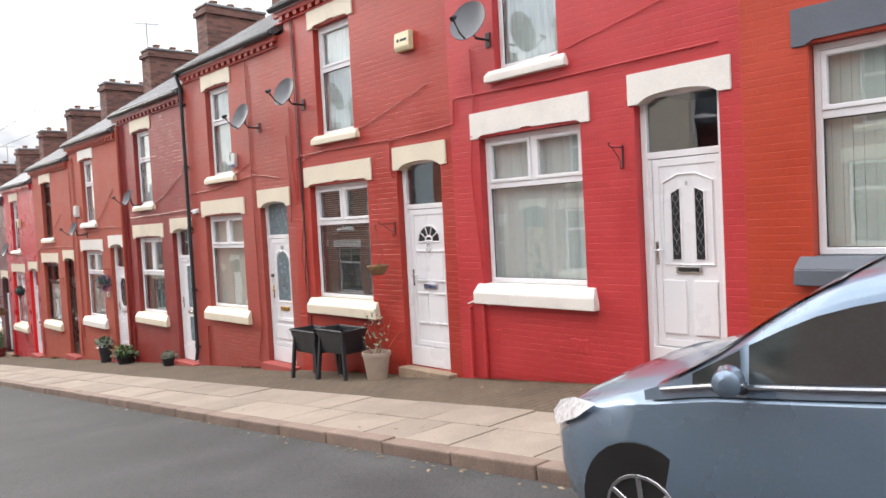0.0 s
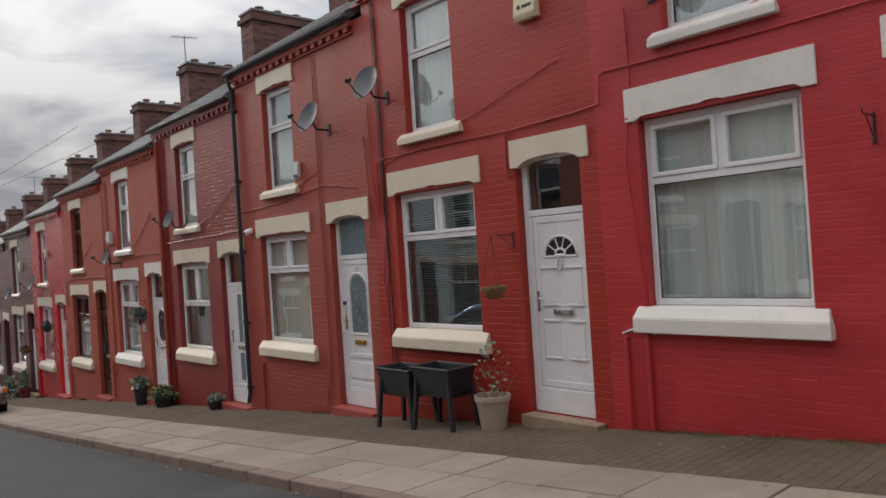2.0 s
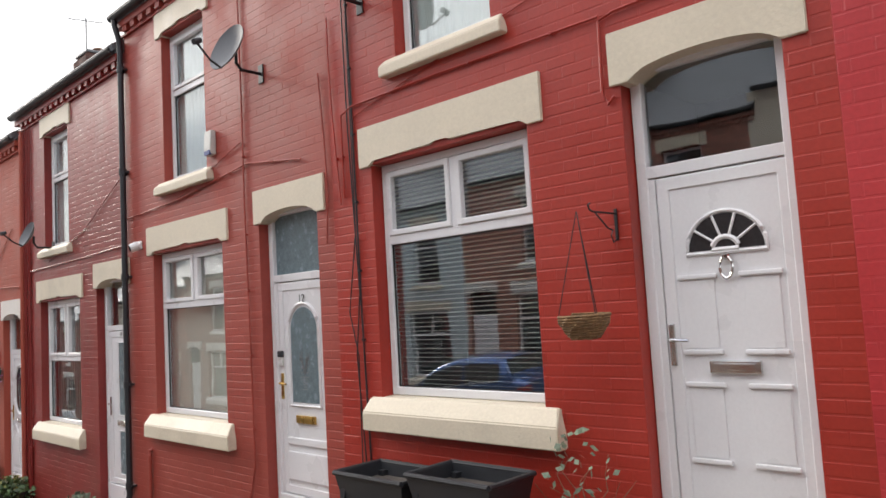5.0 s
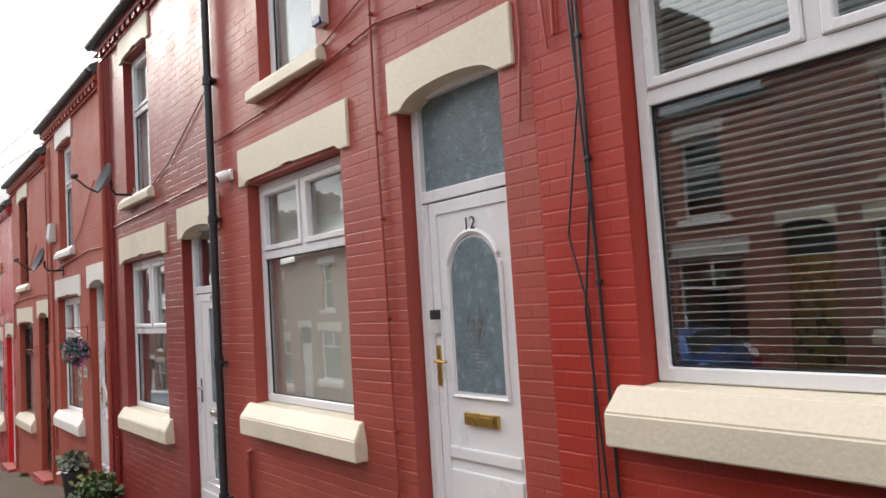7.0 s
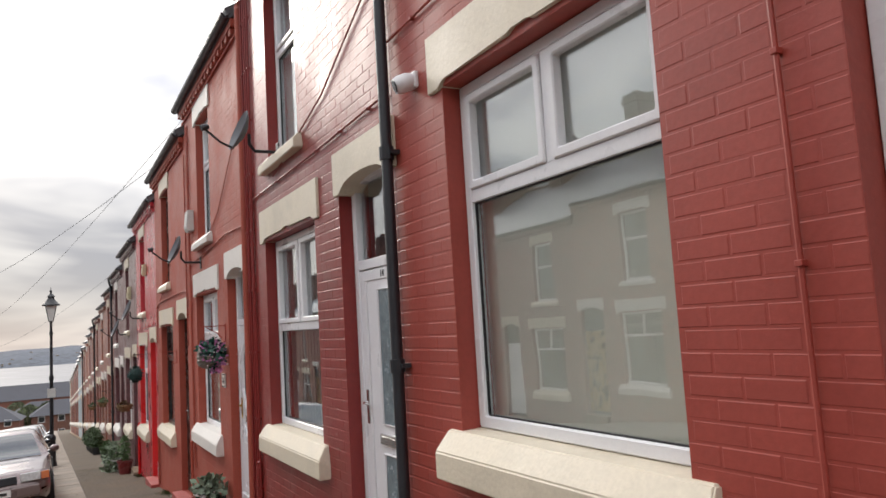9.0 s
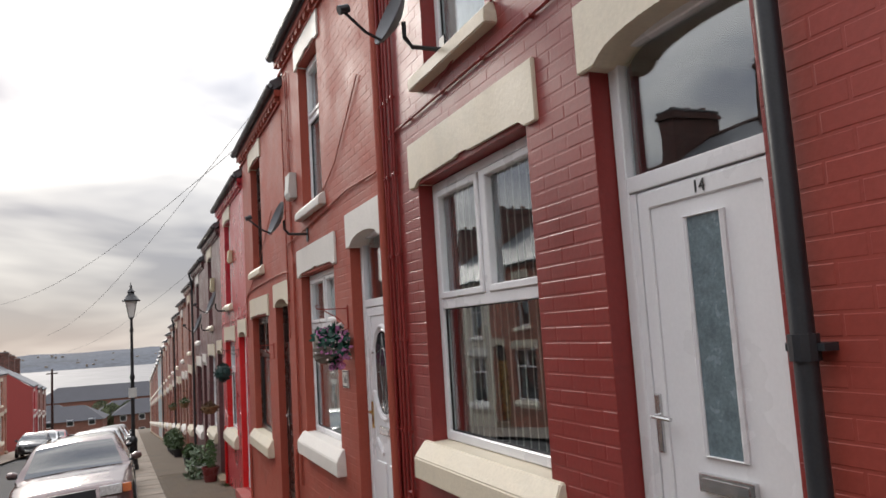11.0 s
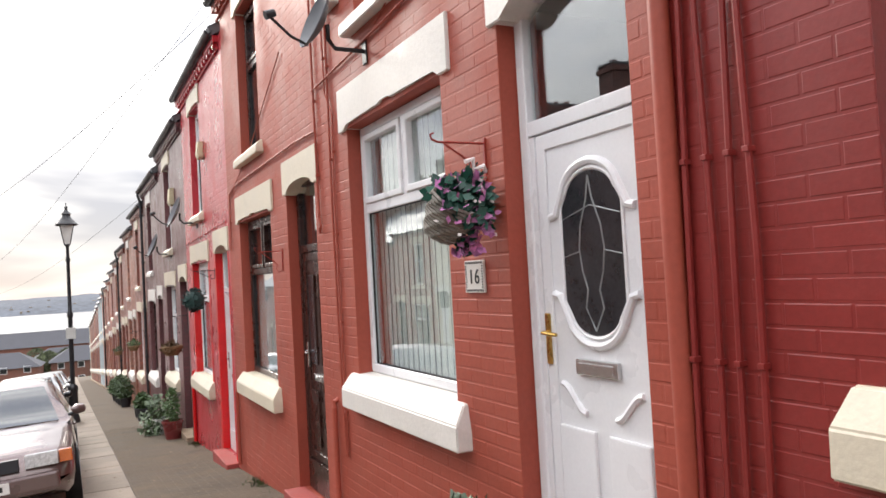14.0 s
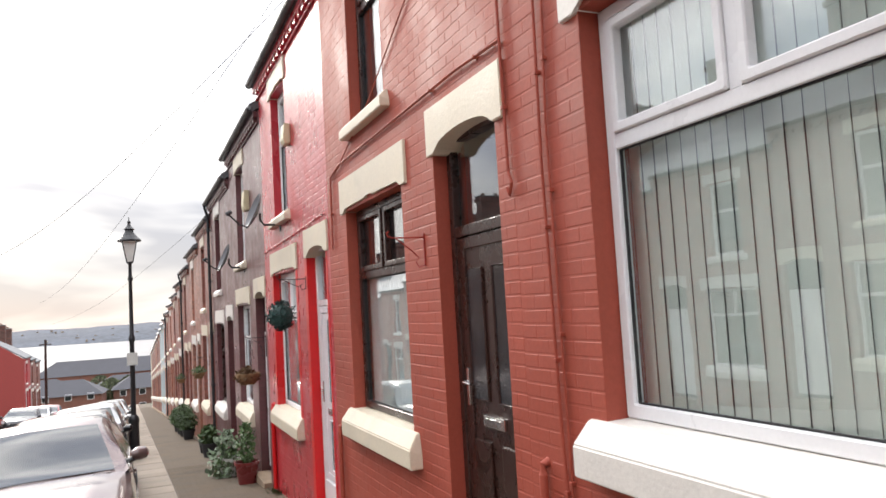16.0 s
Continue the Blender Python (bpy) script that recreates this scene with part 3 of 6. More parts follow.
def brick_mesh(mats):
    """One stretcher: a low frustum, its back at x 0.007."""
    bm = bmesh.new()
    one_brick(bm, 0, 0, 0.219, 0.070)
    me = bpy.data.meshes.new("brick")
    bmesh.ops.recalc_face_normals(bm, faces=bm.faces)
    bm.to_mesh(me)
    bm.free()
    me.materials.append(mats)
    return me


def one_brick(bm, u, w, lu, lw, d=0.0):
    e = 0.005
    back = [bm.verts.new(p) for p in ((0.0023, u, w), (0.0023, u + lu, w), (0.0023, u + lu, w + lw), (0.0023, u, w + lw))]
    fr = [bm.verts.new(p) for p in ((-d, u + e, w + e), (-d, u + lu - e, w + e), (-d, u + lu - e, w + lw - e), (-d, u + e, w + lw - e))]
    bm.faces.new(fr)
    for i in range(4):
        bm.faces.new((back[i], back[(i + 1) % 4], fr[(i + 1) % 4], fr[i]))


def brickwork(wall, material, w_from, near, u0=0.0, u1=PITCH, win=WIN, rough=1.0):
    """Courses of stretchers on a wall, cut at its openings; the nearest are parts, the others one mesh."""
    rnd = random.Random(int(w_from * 1000) + len(material.name))
    me = brick_mesh(material)
    holes = [win, UPP, (DOOR[0], DOOR[1], DOOR[2] - 1.0, DOOR[3] + 0.1)]
    rest = bmesh.new()
    singles = []
    j, w = 0, W_LOW
    while w + 0.075 < W_TOP - 0.2:
        free = [(u0, u1)]
        for h in holes:
            if h[2] - 0.035 < w + 0.04 < h[3]:
                cut = []
                for a, c in free:
                    if h[0] > a:
                        cut.append((a, min(c, h[0])))
                    if h[1] < c:
                        cut.append((max(a, h[1]), c))
                free = [(a, c) for a, c in cut if c - a > 0.02]
        if w >= w_from:
            for a, c in free:
                u = a - (0.1125 if j % 2 else 0.0)
                while u < c - 0.015:
                    s, e = max(u, a), min(u + 0.219, c)
                    if e - s > 0.03:
                        if e - s > 0.2189:
                            singles.append((s, w))
                        else:
                            one_brick(rest, s, w, e - s, 0.070, rough * rnd.uniform(-0.0012, 0.0008))
                    u += 0.225
        j += 1
        w += 0.075
    pick = [p for p in singles if near and near[0] <= p[1] <= near[1]][:300]
    for s, w in singles:
        if (s, w) not in pick:
            one_brick(rest, s, w, 0.219, 0.070, rough * rnd.uniform(-0.0014, 0.0008))
    part("brickwork", rest, material, wall)["kind"] = "stuff"
    for s, w in pick:
        b = new("brick", me)
        b.parent = wall
        b.location = (rough * rnd.uniform(-0.0008, 0.0014), s, w)


def roof_slates(bm, u0, u1, w_eave, run, rise):
    """Overlapping courses of slates on a slope that starts at x -0.2."""
    n, ln = 16, math.hypot(run, rise)
    rnd = random.Random(3)
    for i in range(n):
        u = u0 - (0.14 if i % 2 else 0)
        while u < u1:
            a, c = max(u + 0.003, u0), min(u + 0.277, u1)
            if c - a > 0.02:
                t0, t1 = i / n, min(1.0, (i + 1.12) / n)
                lift = 0.018 + rnd.uniform(0, 0.008)
                p = lambda t, l: (-0.13 + (run - 0.07) * t, w_eave + 0.045 + (rise - 0.045) * t + l)
                q0, q1 = p(t0, lift), p(t1, 0.004)
                v = [bm.verts.new(x_) for x_ in ((q0[0], a, q0[1]), (q0[0], c, q0[1]), (q1[0], c, q1[1]), (q1[0], a, q1[1]), (q0[0], a, q0[1] - 0.012), (q0[0], c, q0[1] - 0.012))]
                bm.faces.new(v[:4])
                bm.faces.new((v[0], v[4], v[5], v[1]))
            u += 0.28
    return bm


RUN, RISE, EAVE = 4.1, 2.62, 2.97


def house(k, m, wall_mat, stone, opt):
    """One two-storey terraced house in its own frame: u along y, outwards along -x, w along z."""
    g = opt.get
    near = g("near", False)
    h = empty("terraced_house", m, g("label", "two-storey terraced house of painted brick with slate roof"), "house", g("group", "terrace of houses"))
    WI = WIN if g("far_side") else win_of(k)
    P = PITCH if g("far_side") else seam(k + 1) - seam(k)
    du = WI[0] - WIN[0]
    holes = [WI, UPP, DOOR]
    o0, o1 = OFFS.get(k, 0.12), OFFS.get(k + 1, 0.12)
    holes[2] = (DOOR[0], DOOR[1], DOOR[2], DOOR[3] + 0.1)
    wall = part("wall", wall_mesh(-o0, P - o1, W_LOW, W_TOP, holes, (-0.0013 if k > 0 else -0.0009) if near else 0.0, -0.24), wall_mat, h)
    wn_ = window(h, WI, g("style", "top"), g("frame", M_UPVC), near)
    up = window(h, UPP, "upper", g("upframe", g("frame", M_UPVC)), near)
    part("lintel", lintel(bmesh.new(), 1.465 + du, 3.305 + du, -0.09, 0.24, False), stone, h)
    part("lintel", lintel(bmesh.new(), 1.77, 3.0, 2.43, 2.74, False), stone, h)
    part("lintel", lintel(bmesh.new(), -0.11, 1.01, 0.0, 0.325, True), stone, h)
    part("sill", sill(bmesh.new(), 1.45 + du, 3.32 + du, WI[2] - 0.25, 0.2605), stone, h)
    part("sill", sill(bmesh.new(), 1.76, 3.0, 0.57, 0.15, 0.08), stone, h)
    if near:
        door(h, g("door", "plain"), g("number", ""))
        part("step", bx(-0.16, 0.05, -0.11, 0.95, -3.2, -2.815, b=0.012), g("step", M_STEPST), h)
    else:
        dm = g("doormat", M_UPVC)
        d = part("door", bx(0.12, 0.17, 0.005, 0.895, -2.73, -0.56, b=0.006), dm, h)
        part("fanlight", bx(0.12, 0.14, 0.005, 0.895, -0.55, 0.09), M_DGLASS, d)
        part("step", bx(-0.12, 0.12, -0.03, 0.93, -3.2, -2.815, b=0.012), M_STONESTEP, h)
    if g("reveal"):
        for (a, c, e, f) in (WI, DOOR):
            for q in ((0.004, 0.15, c - 0.003, c + 0.004), (-0.004, 0.004, c - 0.002, c + 0.11), (-0.004, 0.004, a - 0.11 if a > 0.1 else a - 0.05, a + 0.002)):
                part("painted_reveal", bx(*q, e, f), M_REVEAL, h, "pillar-box red painted reveal")
    # eaves: string course, dentils, gutter
    cor = bmesh.new()
    box(cor, -0.03, 0.0, 0.0, P, 2.725, 2.76, 0.005)
    box(cor, -0.075, 0.0, 0.0, P, 2.83, W_TOP, 0.005)
    part("cornice", cor, wall_mat, h)
    if near:
        for i in range(int(P / 0.225)):
            part("dentil", bx(-0.065, 0.0, 0.06 + i * 0.225, 0.17 + i * 0.225, 2.76, 2.83), wall_mat, h)
    else:
        dn = bmesh.new()
        for i in range(int(P / 0.225)):
            box(dn, -0.065, 0.0, 0.06 + i * 0.225, 0.17 + i * 0.225, 2.76, 2.83)
        part("dentil_course", dn, wall_mat, h)["kind"] = "stuff"
    gut = prism(bmesh.new(), [(-0.125 + 0.055 * math.cos(radians(a)), 2.975 + 0.06 * math.sin(radians(a))) for a in range(180, 361, 20)] + [(-0.075, 2.985), (-0.125, 2.935), (-0.175, 2.985)], 1, 0.0, P)
    part("gutter", gut, g("gutter", M_BLACKPL), h)
    rb = prism(bmesh.new(), [(-0.13, EAVE + 0.045), (RUN - 0.2, EAVE + RISE), (2 * RUN - 0.2, EAVE), (2 * RUN - 0.2, EAVE - 0.06), (RUN - 0.2, EAVE + RISE - 0.08), (-0.08, EAVE - 0.05)], 1, 0.0, P)
    roof = part("roof", rb, M_SLATE, h)
    if k < 14 and not g("far_side"):
        part("slates", roof_slates(bmesh.new(), 0.0, P, EAVE, RUN, RISE), M_SLATE, roof)["kind"] = "stuff"
    rg = bmesh.new()
    for i in range(9):
        tube(rg, [(RUN - 0.2, i * 0.43, EAVE + RISE + 0.0), (RUN - 0.2, i * 0.43 + 0.425, EAVE + RISE + 0.0)], 0.09, 8)
    part("ridge_tiles", rg, M_RIDGE, roof)
    # shallow room shell, its indoor shade painted in by the dark plaster
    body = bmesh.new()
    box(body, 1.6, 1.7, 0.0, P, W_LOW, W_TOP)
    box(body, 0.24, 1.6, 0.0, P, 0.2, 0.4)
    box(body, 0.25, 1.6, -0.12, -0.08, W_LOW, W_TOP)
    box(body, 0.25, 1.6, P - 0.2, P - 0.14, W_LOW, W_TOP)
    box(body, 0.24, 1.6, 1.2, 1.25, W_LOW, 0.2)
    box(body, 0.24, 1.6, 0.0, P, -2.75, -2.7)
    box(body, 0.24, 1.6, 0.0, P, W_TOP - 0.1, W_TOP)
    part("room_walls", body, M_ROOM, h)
    rear = bx(7.7, 7.9, 0.0, P, W_LOW, W_TOP)
    part("rear_wall", rear, wall_mat, h)
    return h, wall


def chimney(m, parent):
    ch = part("chimney", bx(2.5, 4.3, -0.32, 0.32, EAVE + 0.9, 6.40, b=0.01), M_CHIM, parent)
    part("corbel", bx(2.44, 4.36, -0.38, 0.38, 6.18, 6.31, b=0.01), M_CHIM, ch)
    part("capping", bx(2.47, 4.33, -0.35, 0.35, 6.40, 6.47, b=0.02), M_LEAD, ch)
    for i, r in enumerate((0.10, 0.09, 0.11)):
        p = lathe(bmesh.new(), [(r + 0.03, 0), (r, 0.05), (r - 0.01, 0.10), (r + 0.02, 0.12), (r + 0.02, 0.15), (r - 0.02, 0.15), (r - 0.02, 0.13)], 12, (2.85 + i * 0.55, 0.05 * (i - 1), 6.46))
        part("chimney_pot", p, M_POT, ch)
    return ch


# ---- ground ----
def sloped(bm, x0, x1, y0, y1, dz, step=5.0):
    n = max(1, int((y1 - y0) / step))
    prev = None
    for i in range(n + 1):
        y = y0 + (y1 - y0) * i / n
        row = [bm.verts.new((x0, y, ground_z(y) + dz)), bm.verts.new((x1, y, ground_z(y) + dz))]
        if prev:
            bm.faces.new((prev[0], prev[1], row[1], row[0]))
        prev = row
    return bm


gb = bmesh.new()
for (ya, yb) in ((-120, 265), (265, 430)):
    v4 = [gb.verts.new((x_, y_, ground_z(y_) - 0.32)) for x_, y_ in ((-700, ya), (700, ya), (700, yb), (-700, yb))]
    gb.faces.new(v4)
bmesh.ops.remove_doubles(gb, verts=gb.verts, dist=0.001)
tagged(part("ground", gb, M_EARTH), "dull ground sloping down to the river", "ground", kind="structure")
road = tagged(part("road", sloped(bmesh.new(), FARKERB, KERB, -60, 150, -0.10), M_TARMAC), "worn dark grey tarmac road running downhill", "road", kind="structure")
strip = tagged(part("pavement_strip", sloped(bmesh.new(), FLAG_END, FACE + 0.3, -60, 150, -0.002), M_STRIP), "mossy brown paving strip along the house fronts", "pavement", kind="structure")
pav = tagged(part("pavement", sloped(bmesh.new(), KERB + 0.05, FLAG_END + 0.01, -60, 150, -0.016), M_JOINT), "pavement of worn sandstone flags", "pavement", kind="structure")
farpav = tagged(part("pavement_far_side", sloped(bmesh.new(), FARFACE - 0.3, FARKERB, -60, 150, 0.0), M_FLAG), "stone pavement along the opposite terrace", "pavement", kind="structure")
tagged(part("kerb_far_side", sloped(bmesh.new(), FARKERB, FARKERB + 0.14, -60, 150, 0.005), M_KERB), "stone kerb", "kerb", kind="structure")

# ---- the terrace ----
HOUSES = {
    -1: (M_RED6, M_GREYST, dict(near=True, door="plain", number="6", frame=M_UPVC, label="orange-red painted terraced house with slate-blue lintels")),
    0: (M_RED8, M_WHITEST, dict(near=True, door="slits", number="8", label="crimson painted terraced house with white lintels")),
    1: (M_RED10, M_CREAM, dict(near=True, door="sunburst", number="", step=M_STONESTEP, label="brick-red painted terraced house with cream lintels")),
    2: (M_RED12, M_CREAM, dict(near=True, door="arched", number="12", label="terracotta painted terraced house with cream lintels")),
    3: (M_RED14, M_CREAM, dict(near=True, door="plain", number="14", style="half", label="maroon painted terraced house with cream lintels")),
    4: (M_RED16, M_WHITEST, dict(near=True, door="shaped", number="", label="tile-red painted terraced house with cream lintels")),
    5: (M_RED16, M_CREAM, dict(near=True, door="wood", number="", frame=M_BROWNFR, label="tile-red terraced house with dark brown door and windows")),
    6: (M_RED20, M_CREAM, dict(near=True, door="plain", number="20", reveal=True, label="bright crimson terraced house with red reveals")),
}
M_FARA = brick_mat("purple_painted_brick", (0.13, 0.045, 0.048), (0.09, 0.04, 0.04), 0.36, 0.1)
M_FARB = brick_mat("dark_red_brick", (0.24, 0.070, 0.050), (0.18, 0.10, 0.07), 0.42, 0.25)
M_FARC = brick_mat("brown_red_brick", (0.31, 0.12, 0.08), (0.22, 0.15, 0.12), 0.45, 0.3)
M_FARD = mat("pale_blue_render", (0.50, 0.58, 0.60), 0.7, vary=0.08, scale=1)
M_FARE = mat("cream_render", (0.62, 0.56, 0.46), 0.7, vary=0.08, scale=1)
M_FARF = brick_mat("orange_brick", (0.38, 0.13, 0.08), (0.25, 0.17, 0.13), 0.45, 0.25)
FAR = [M_FARA, M_FARA, M_FARB, M_FARC, M_FARB, M_FARC, M_FARB, M_FARF, M_FARC, M_FARF, M_FARD, M_FARD, M_FARC, M_FARB, M_FARF, M_FARC, M_FARB, M_FARC, M_FARF, M_FARE]
walls = {}
for k in range(-1, 27):
    m = Matrix.Translation((FACE, seam(k), head(k)))
    if k in HOUSES:
        wm, st, opt = HOUSES[k]
    else:
        wm, st, opt = FAR[(k - 7) % 20], (M_WHITEST, M_CREAM)[k % 2], dict(label="brick terraced house with pale lintels and slate roof", frame=(M_UPVC, M_UPVC, M_BROWNFR)[k % 3], doormat=(M_BROWNFR, M_UPVC)[k % 2])
    h, w = house(k, m, wm, st, opt)
    walls[k] = w
    chimney(m, h)
ge = part("gable_wall", prism(bmesh.new(), [(0.0, W_LOW), (0.0, W_TOP), (RUN - 0.2, EAVE + RISE), (7.9, W_TOP), (7.9, W_LOW)], 1, PITCH, PITCH + 0.2), M_FARE, h)

# ---- the terrace across the street ----
for k in range(-4, 19):
    y1 = 3.36 + PITCH * (k + 1)
    zt = ground_z(y1) + 3.05
    m = pose(FARFACE, y1, zt, 0, 0, 180)
    h, w = house(30, m, {4: M_FARD, 1: M_FARE, 9: M_FARE}.get(k, (M_FARC, M_FARB, M_FARC, M_FARF, M_FARB)[k % 5]), (M_CREAM, M_WHITEST)[k % 2], dict(far_side=True, group="terrace across the street", label="red-brown brick terraced house with pale lintels", doormat=(M_UPVC, M_BROWNFR, M_BRASS)[k % 3] if k % 7 else M_UPVC))
    chimney(m, h)

# ---- kerb, flags, setts ----
def slope_m(x, y, dz=0.0, rz=0.0, roll=0.0):
    return Matrix.Translation((x, y, ground_z(y) + dz)) @ Euler((-math.atan(FALL), 0, 0)).to_matrix().to_4x4() @ Euler((0, radians(roll), radians(rz))).to_matrix().to_4x4()


rk = random.Random(11)
kerbs = tagged(new("kerb"), "worn sandstone kerb edging the road", "kerb", kind="structure")
k_me = part("kerbstone", bx(-0.085, 0.085, 0.006, 0.894, -0.26, 0.0, b=0.018), M_KERB, kerbs)
k_me.matrix_local = slope_m(KERB, -3.0, 0.012)
y = -2.1
while y < 150:
    o = new("kerbstone", k_me.data)
    o.parent = kerbs
    o.matrix_local = slope_m(KERB + rk.uniform(-0.006, 0.006), y, 0.012 + rk.uniform(-0.006, 0.006))
    y += 0.9
flag_data = {}
for row, (x0, x1) in enumerate(((KERB + 0.085, 4.50), (4.50, FLAG_END))):
    y = -3.0 + row * 0.45
    while y < 62:
        ln = rk.choice((0.62, 0.78, 0.92, 0.92))
        key = (row, ln)
        if key not in flag_data:
            flag_data[key] = part("flagstone", bx(x0 + 0.006 - x0, x1 - x0 - 0.006, 0.006, ln - 0.006, -0.05, 0.0, b=0.007), M_FLAG, pav)
            o = flag_data[key]
        else:
            o = new("flagstone", flag_data[key].data)
            o.parent = pav
        o.matrix_local = slope_m(x0, y, 0.004 + rk.uniform(-0.004, 0.004)) @ Euler((rk.uniform(-0.003, 0.003), rk.uniform(-0.006, 0.006), 0)).to_matrix().to_4x4()
        y += ln
fb = bmesh.new()
for row, (x0, x1) in enumerate(((KERB + 0.085, 4.50), (4.50, FLAG_END))):
    y = 63.2
    while y < 148:
        box(fb, x0 + 0.006, x1 - 0.006, y, y + 0.87, ground_z(y) - 0.2, ground_z(y) - 0.03)
        y += 0.88
part("flagstones_far", fb, M_FLAG, pav)["kind"] = "stuff"
sb = bx(-0.055, 0.055, -0.085, 0.085, -0.05, 0.012, b=0.014)
s0 = part("sett", sb, M_SETT, road)
s0.matrix_local = slope_m(-1.6, 23.0, -0.095)
for i in range(36):
    for j in range(5):
        o = new("sett", s0.data)
        o.parent = road
        o.matrix_local = slope_m(-1.45 + i * 0.152 + (0.06 if j % 2 else 0), 22.6 + j * 0.2 - 0.012 * i, -0.096 + rk.uniform(-0.004, 0.006), 90 + rk.uniform(-4, 4))
cover = part("manhole_cover", lathe(bmesh.new(), [(0.0001, 0), (0.30, 0), (0.30, 0.012), (0.28, 0.016), (0.0001, 0.016)], 24), M_BLACKIRON)
cover.matrix_world = slope_m(1.0, 14.5, -0.102)
tagged(cover, "round iron manhole cover set in the road", "manhole cover", kind="")

# ---- behind the windows ----
def sheet_wave(u0, u1, w0, w1, x, amp, lam, n=90, seed=0):
    bm = bmesh.new()
    r = random.Random(seed)
    ph = [r.uniform(0, 6.28) for _ in range(4)]
    prev = None
    for i in range(n + 1):
        u = u0 + (u1 - u0) * i / n
        d = amp * (math.sin(6.283 * u / lam + ph[0]) + 0.6 * math.sin(6.283 * u / (lam * 0.43) + ph[1]))
        row = [bm.verts.new((x + d, u, w0)), bm.verts.new((x + d * 0.7, u, (w0 + w1) / 2)), bm.verts.new((x + d * 0.5, u, w1))]
        if prev:
            for q in (0, 1):
                bm.faces.new((prev[q], row[q], row[q + 1], prev[q + 1]))
        prev = row
    return bm


def at_house(ob, k):
    ob.matrix_world = Matrix.Translation((FACE, seam(k), head(k)))
    return ob


def curtain(k, hole, label, material=None, amp=0.02, lam=0.16, top=True, x=0.20, part_of=(0, 1)):
    u0, u1, w0, w1 = hole
    a, c = u0 - 0.02 + (u1 - u0 + 0.04) * part_of[0], u0 - 0.02 + (u1 - u0 + 0.04) * part_of[1]
    o = part("net_curtain", sheet_wave(a, c, w0 + 0.03, w1 - 0.02, x, amp, lam, 90, k * 7 + int(10 * a)), material or M_NET, smooth=True)
    return tagged(at_house(o, k), label, "curtain", "curtains")


def vertical_blind(k, hole, gap, angle, label, w_bot=0.06):
    u0, u1, w0, w1 = hole
    e = tagged(at_house(new("vertical_blind"), k), label, "blind", "window blinds")
    part("headrail", bx(0.19, 0.24, u0, u1, w1 - 0.06, w1 - 0.01, b=0.004), M_BLIND, e)
    first = None
    u = u0 + 0.04
    while u < u1 - 0.02:
        if first is None:
            first = part("slat", bx(-0.001, 0.001, -0.043, 0.043, w0 + w_bot, w1 - 0.06), M_BLIND, e)
            o = first
        else:
            o = new("slat", first.data)
            o.parent = e
        o.matrix_local = pose(0.215, u, 0, 0, 0, angle + rk.uniform(-2.5, 2.5))
        u += gap
    return e


def roller_blind(k, hole, label, w_from=0.0):
    u0, u1, w0, w1 = hole
    e = tagged(at_house(new("roller_blind"), k), label, "blind", "window blinds")
    part("cloth", bx(0.205, 0.208, u0 - 0.02, u1 + 0.02, w0 + w_from, w1), M_FROST, e)
    part("tube", tube(bmesh.new(), [(0.22, u0, w1 - 0.04), (0.22, u1, w1 - 0.04)], 0.02, 10), M_BLIND, e)
    return e


W10 = win_of(1)
curtain(0, win_of(0), "pale grey-green net curtain behind a window", amp=0.022, lam=0.21)
curtain(0, win_of(0), "pale grey drawn curtain at the window side", amp=0.03, lam=0.12, x=0.27, part_of=(0, 0.28))
ven = tagged(at_house(new("venetian_blind"), 1), "white slatted venetian blind lowered in a window", "blind", "window blinds")
sl = None
w = W10[2] + 0.06
while w < W10[3] - 0.08:
    if sl is None:
        sl = part("slat", bx(-0.019, 0.019, W10[0] + 0.03, W10[1] - 0.03, -0.001, 0.001), M_BLIND, ven)
        o = sl
    else:
        o = new("slat", sl.data)
        o.parent = ven
    o.matrix_local = pose(0.20, 0, w, 0, rk.uniform(5, 11), 0)
    w += 0.034
part("headrail", bx(0.18, 0.22, W10[0] + 0.03, W10[1] - 0.03, W10[3] - 0.07, W10[3] - 0.03, b=0.004), M_BLIND, ven)
roller_blind(2, win_of(2), "cream roller blind drawn down behind a window", 0.0)
vertical_blind(3, win_of(3), 0.089, -33, "white vertical blind with half-open slats")
vertical_blind(4, win_of(4), 0.0868, -5, "pale vertical blind closed behind a window")
curtain(5, (WIN[0], WIN[1], WIN[2], WIN[3] - 0.55), "white net half-curtain behind a brown window", amp=0.012, lam=0.1)
curtain(6, WIN, "white net curtain behind a window", lam=0.13)
vertical_blind(-1, WIN, 0.0868, -5, "pale vertical blind closed behind a window")
for k in range(-1, 7):
    if k in (5,):
        continue
    curtain(k, UPP, "pale net curtain behind an upstairs window", amp=0.012, lam=0.15 + 0.02 * (k % 3))
for k in range(7, 16):
    curtain(k, WIN, "white net curtain behind a window", amp=0.012, lam=0.14)
    if k % 3:
        curtain(k, UPP, "white net curtain behind an upstairs window", amp=0.012, lam=0.14)

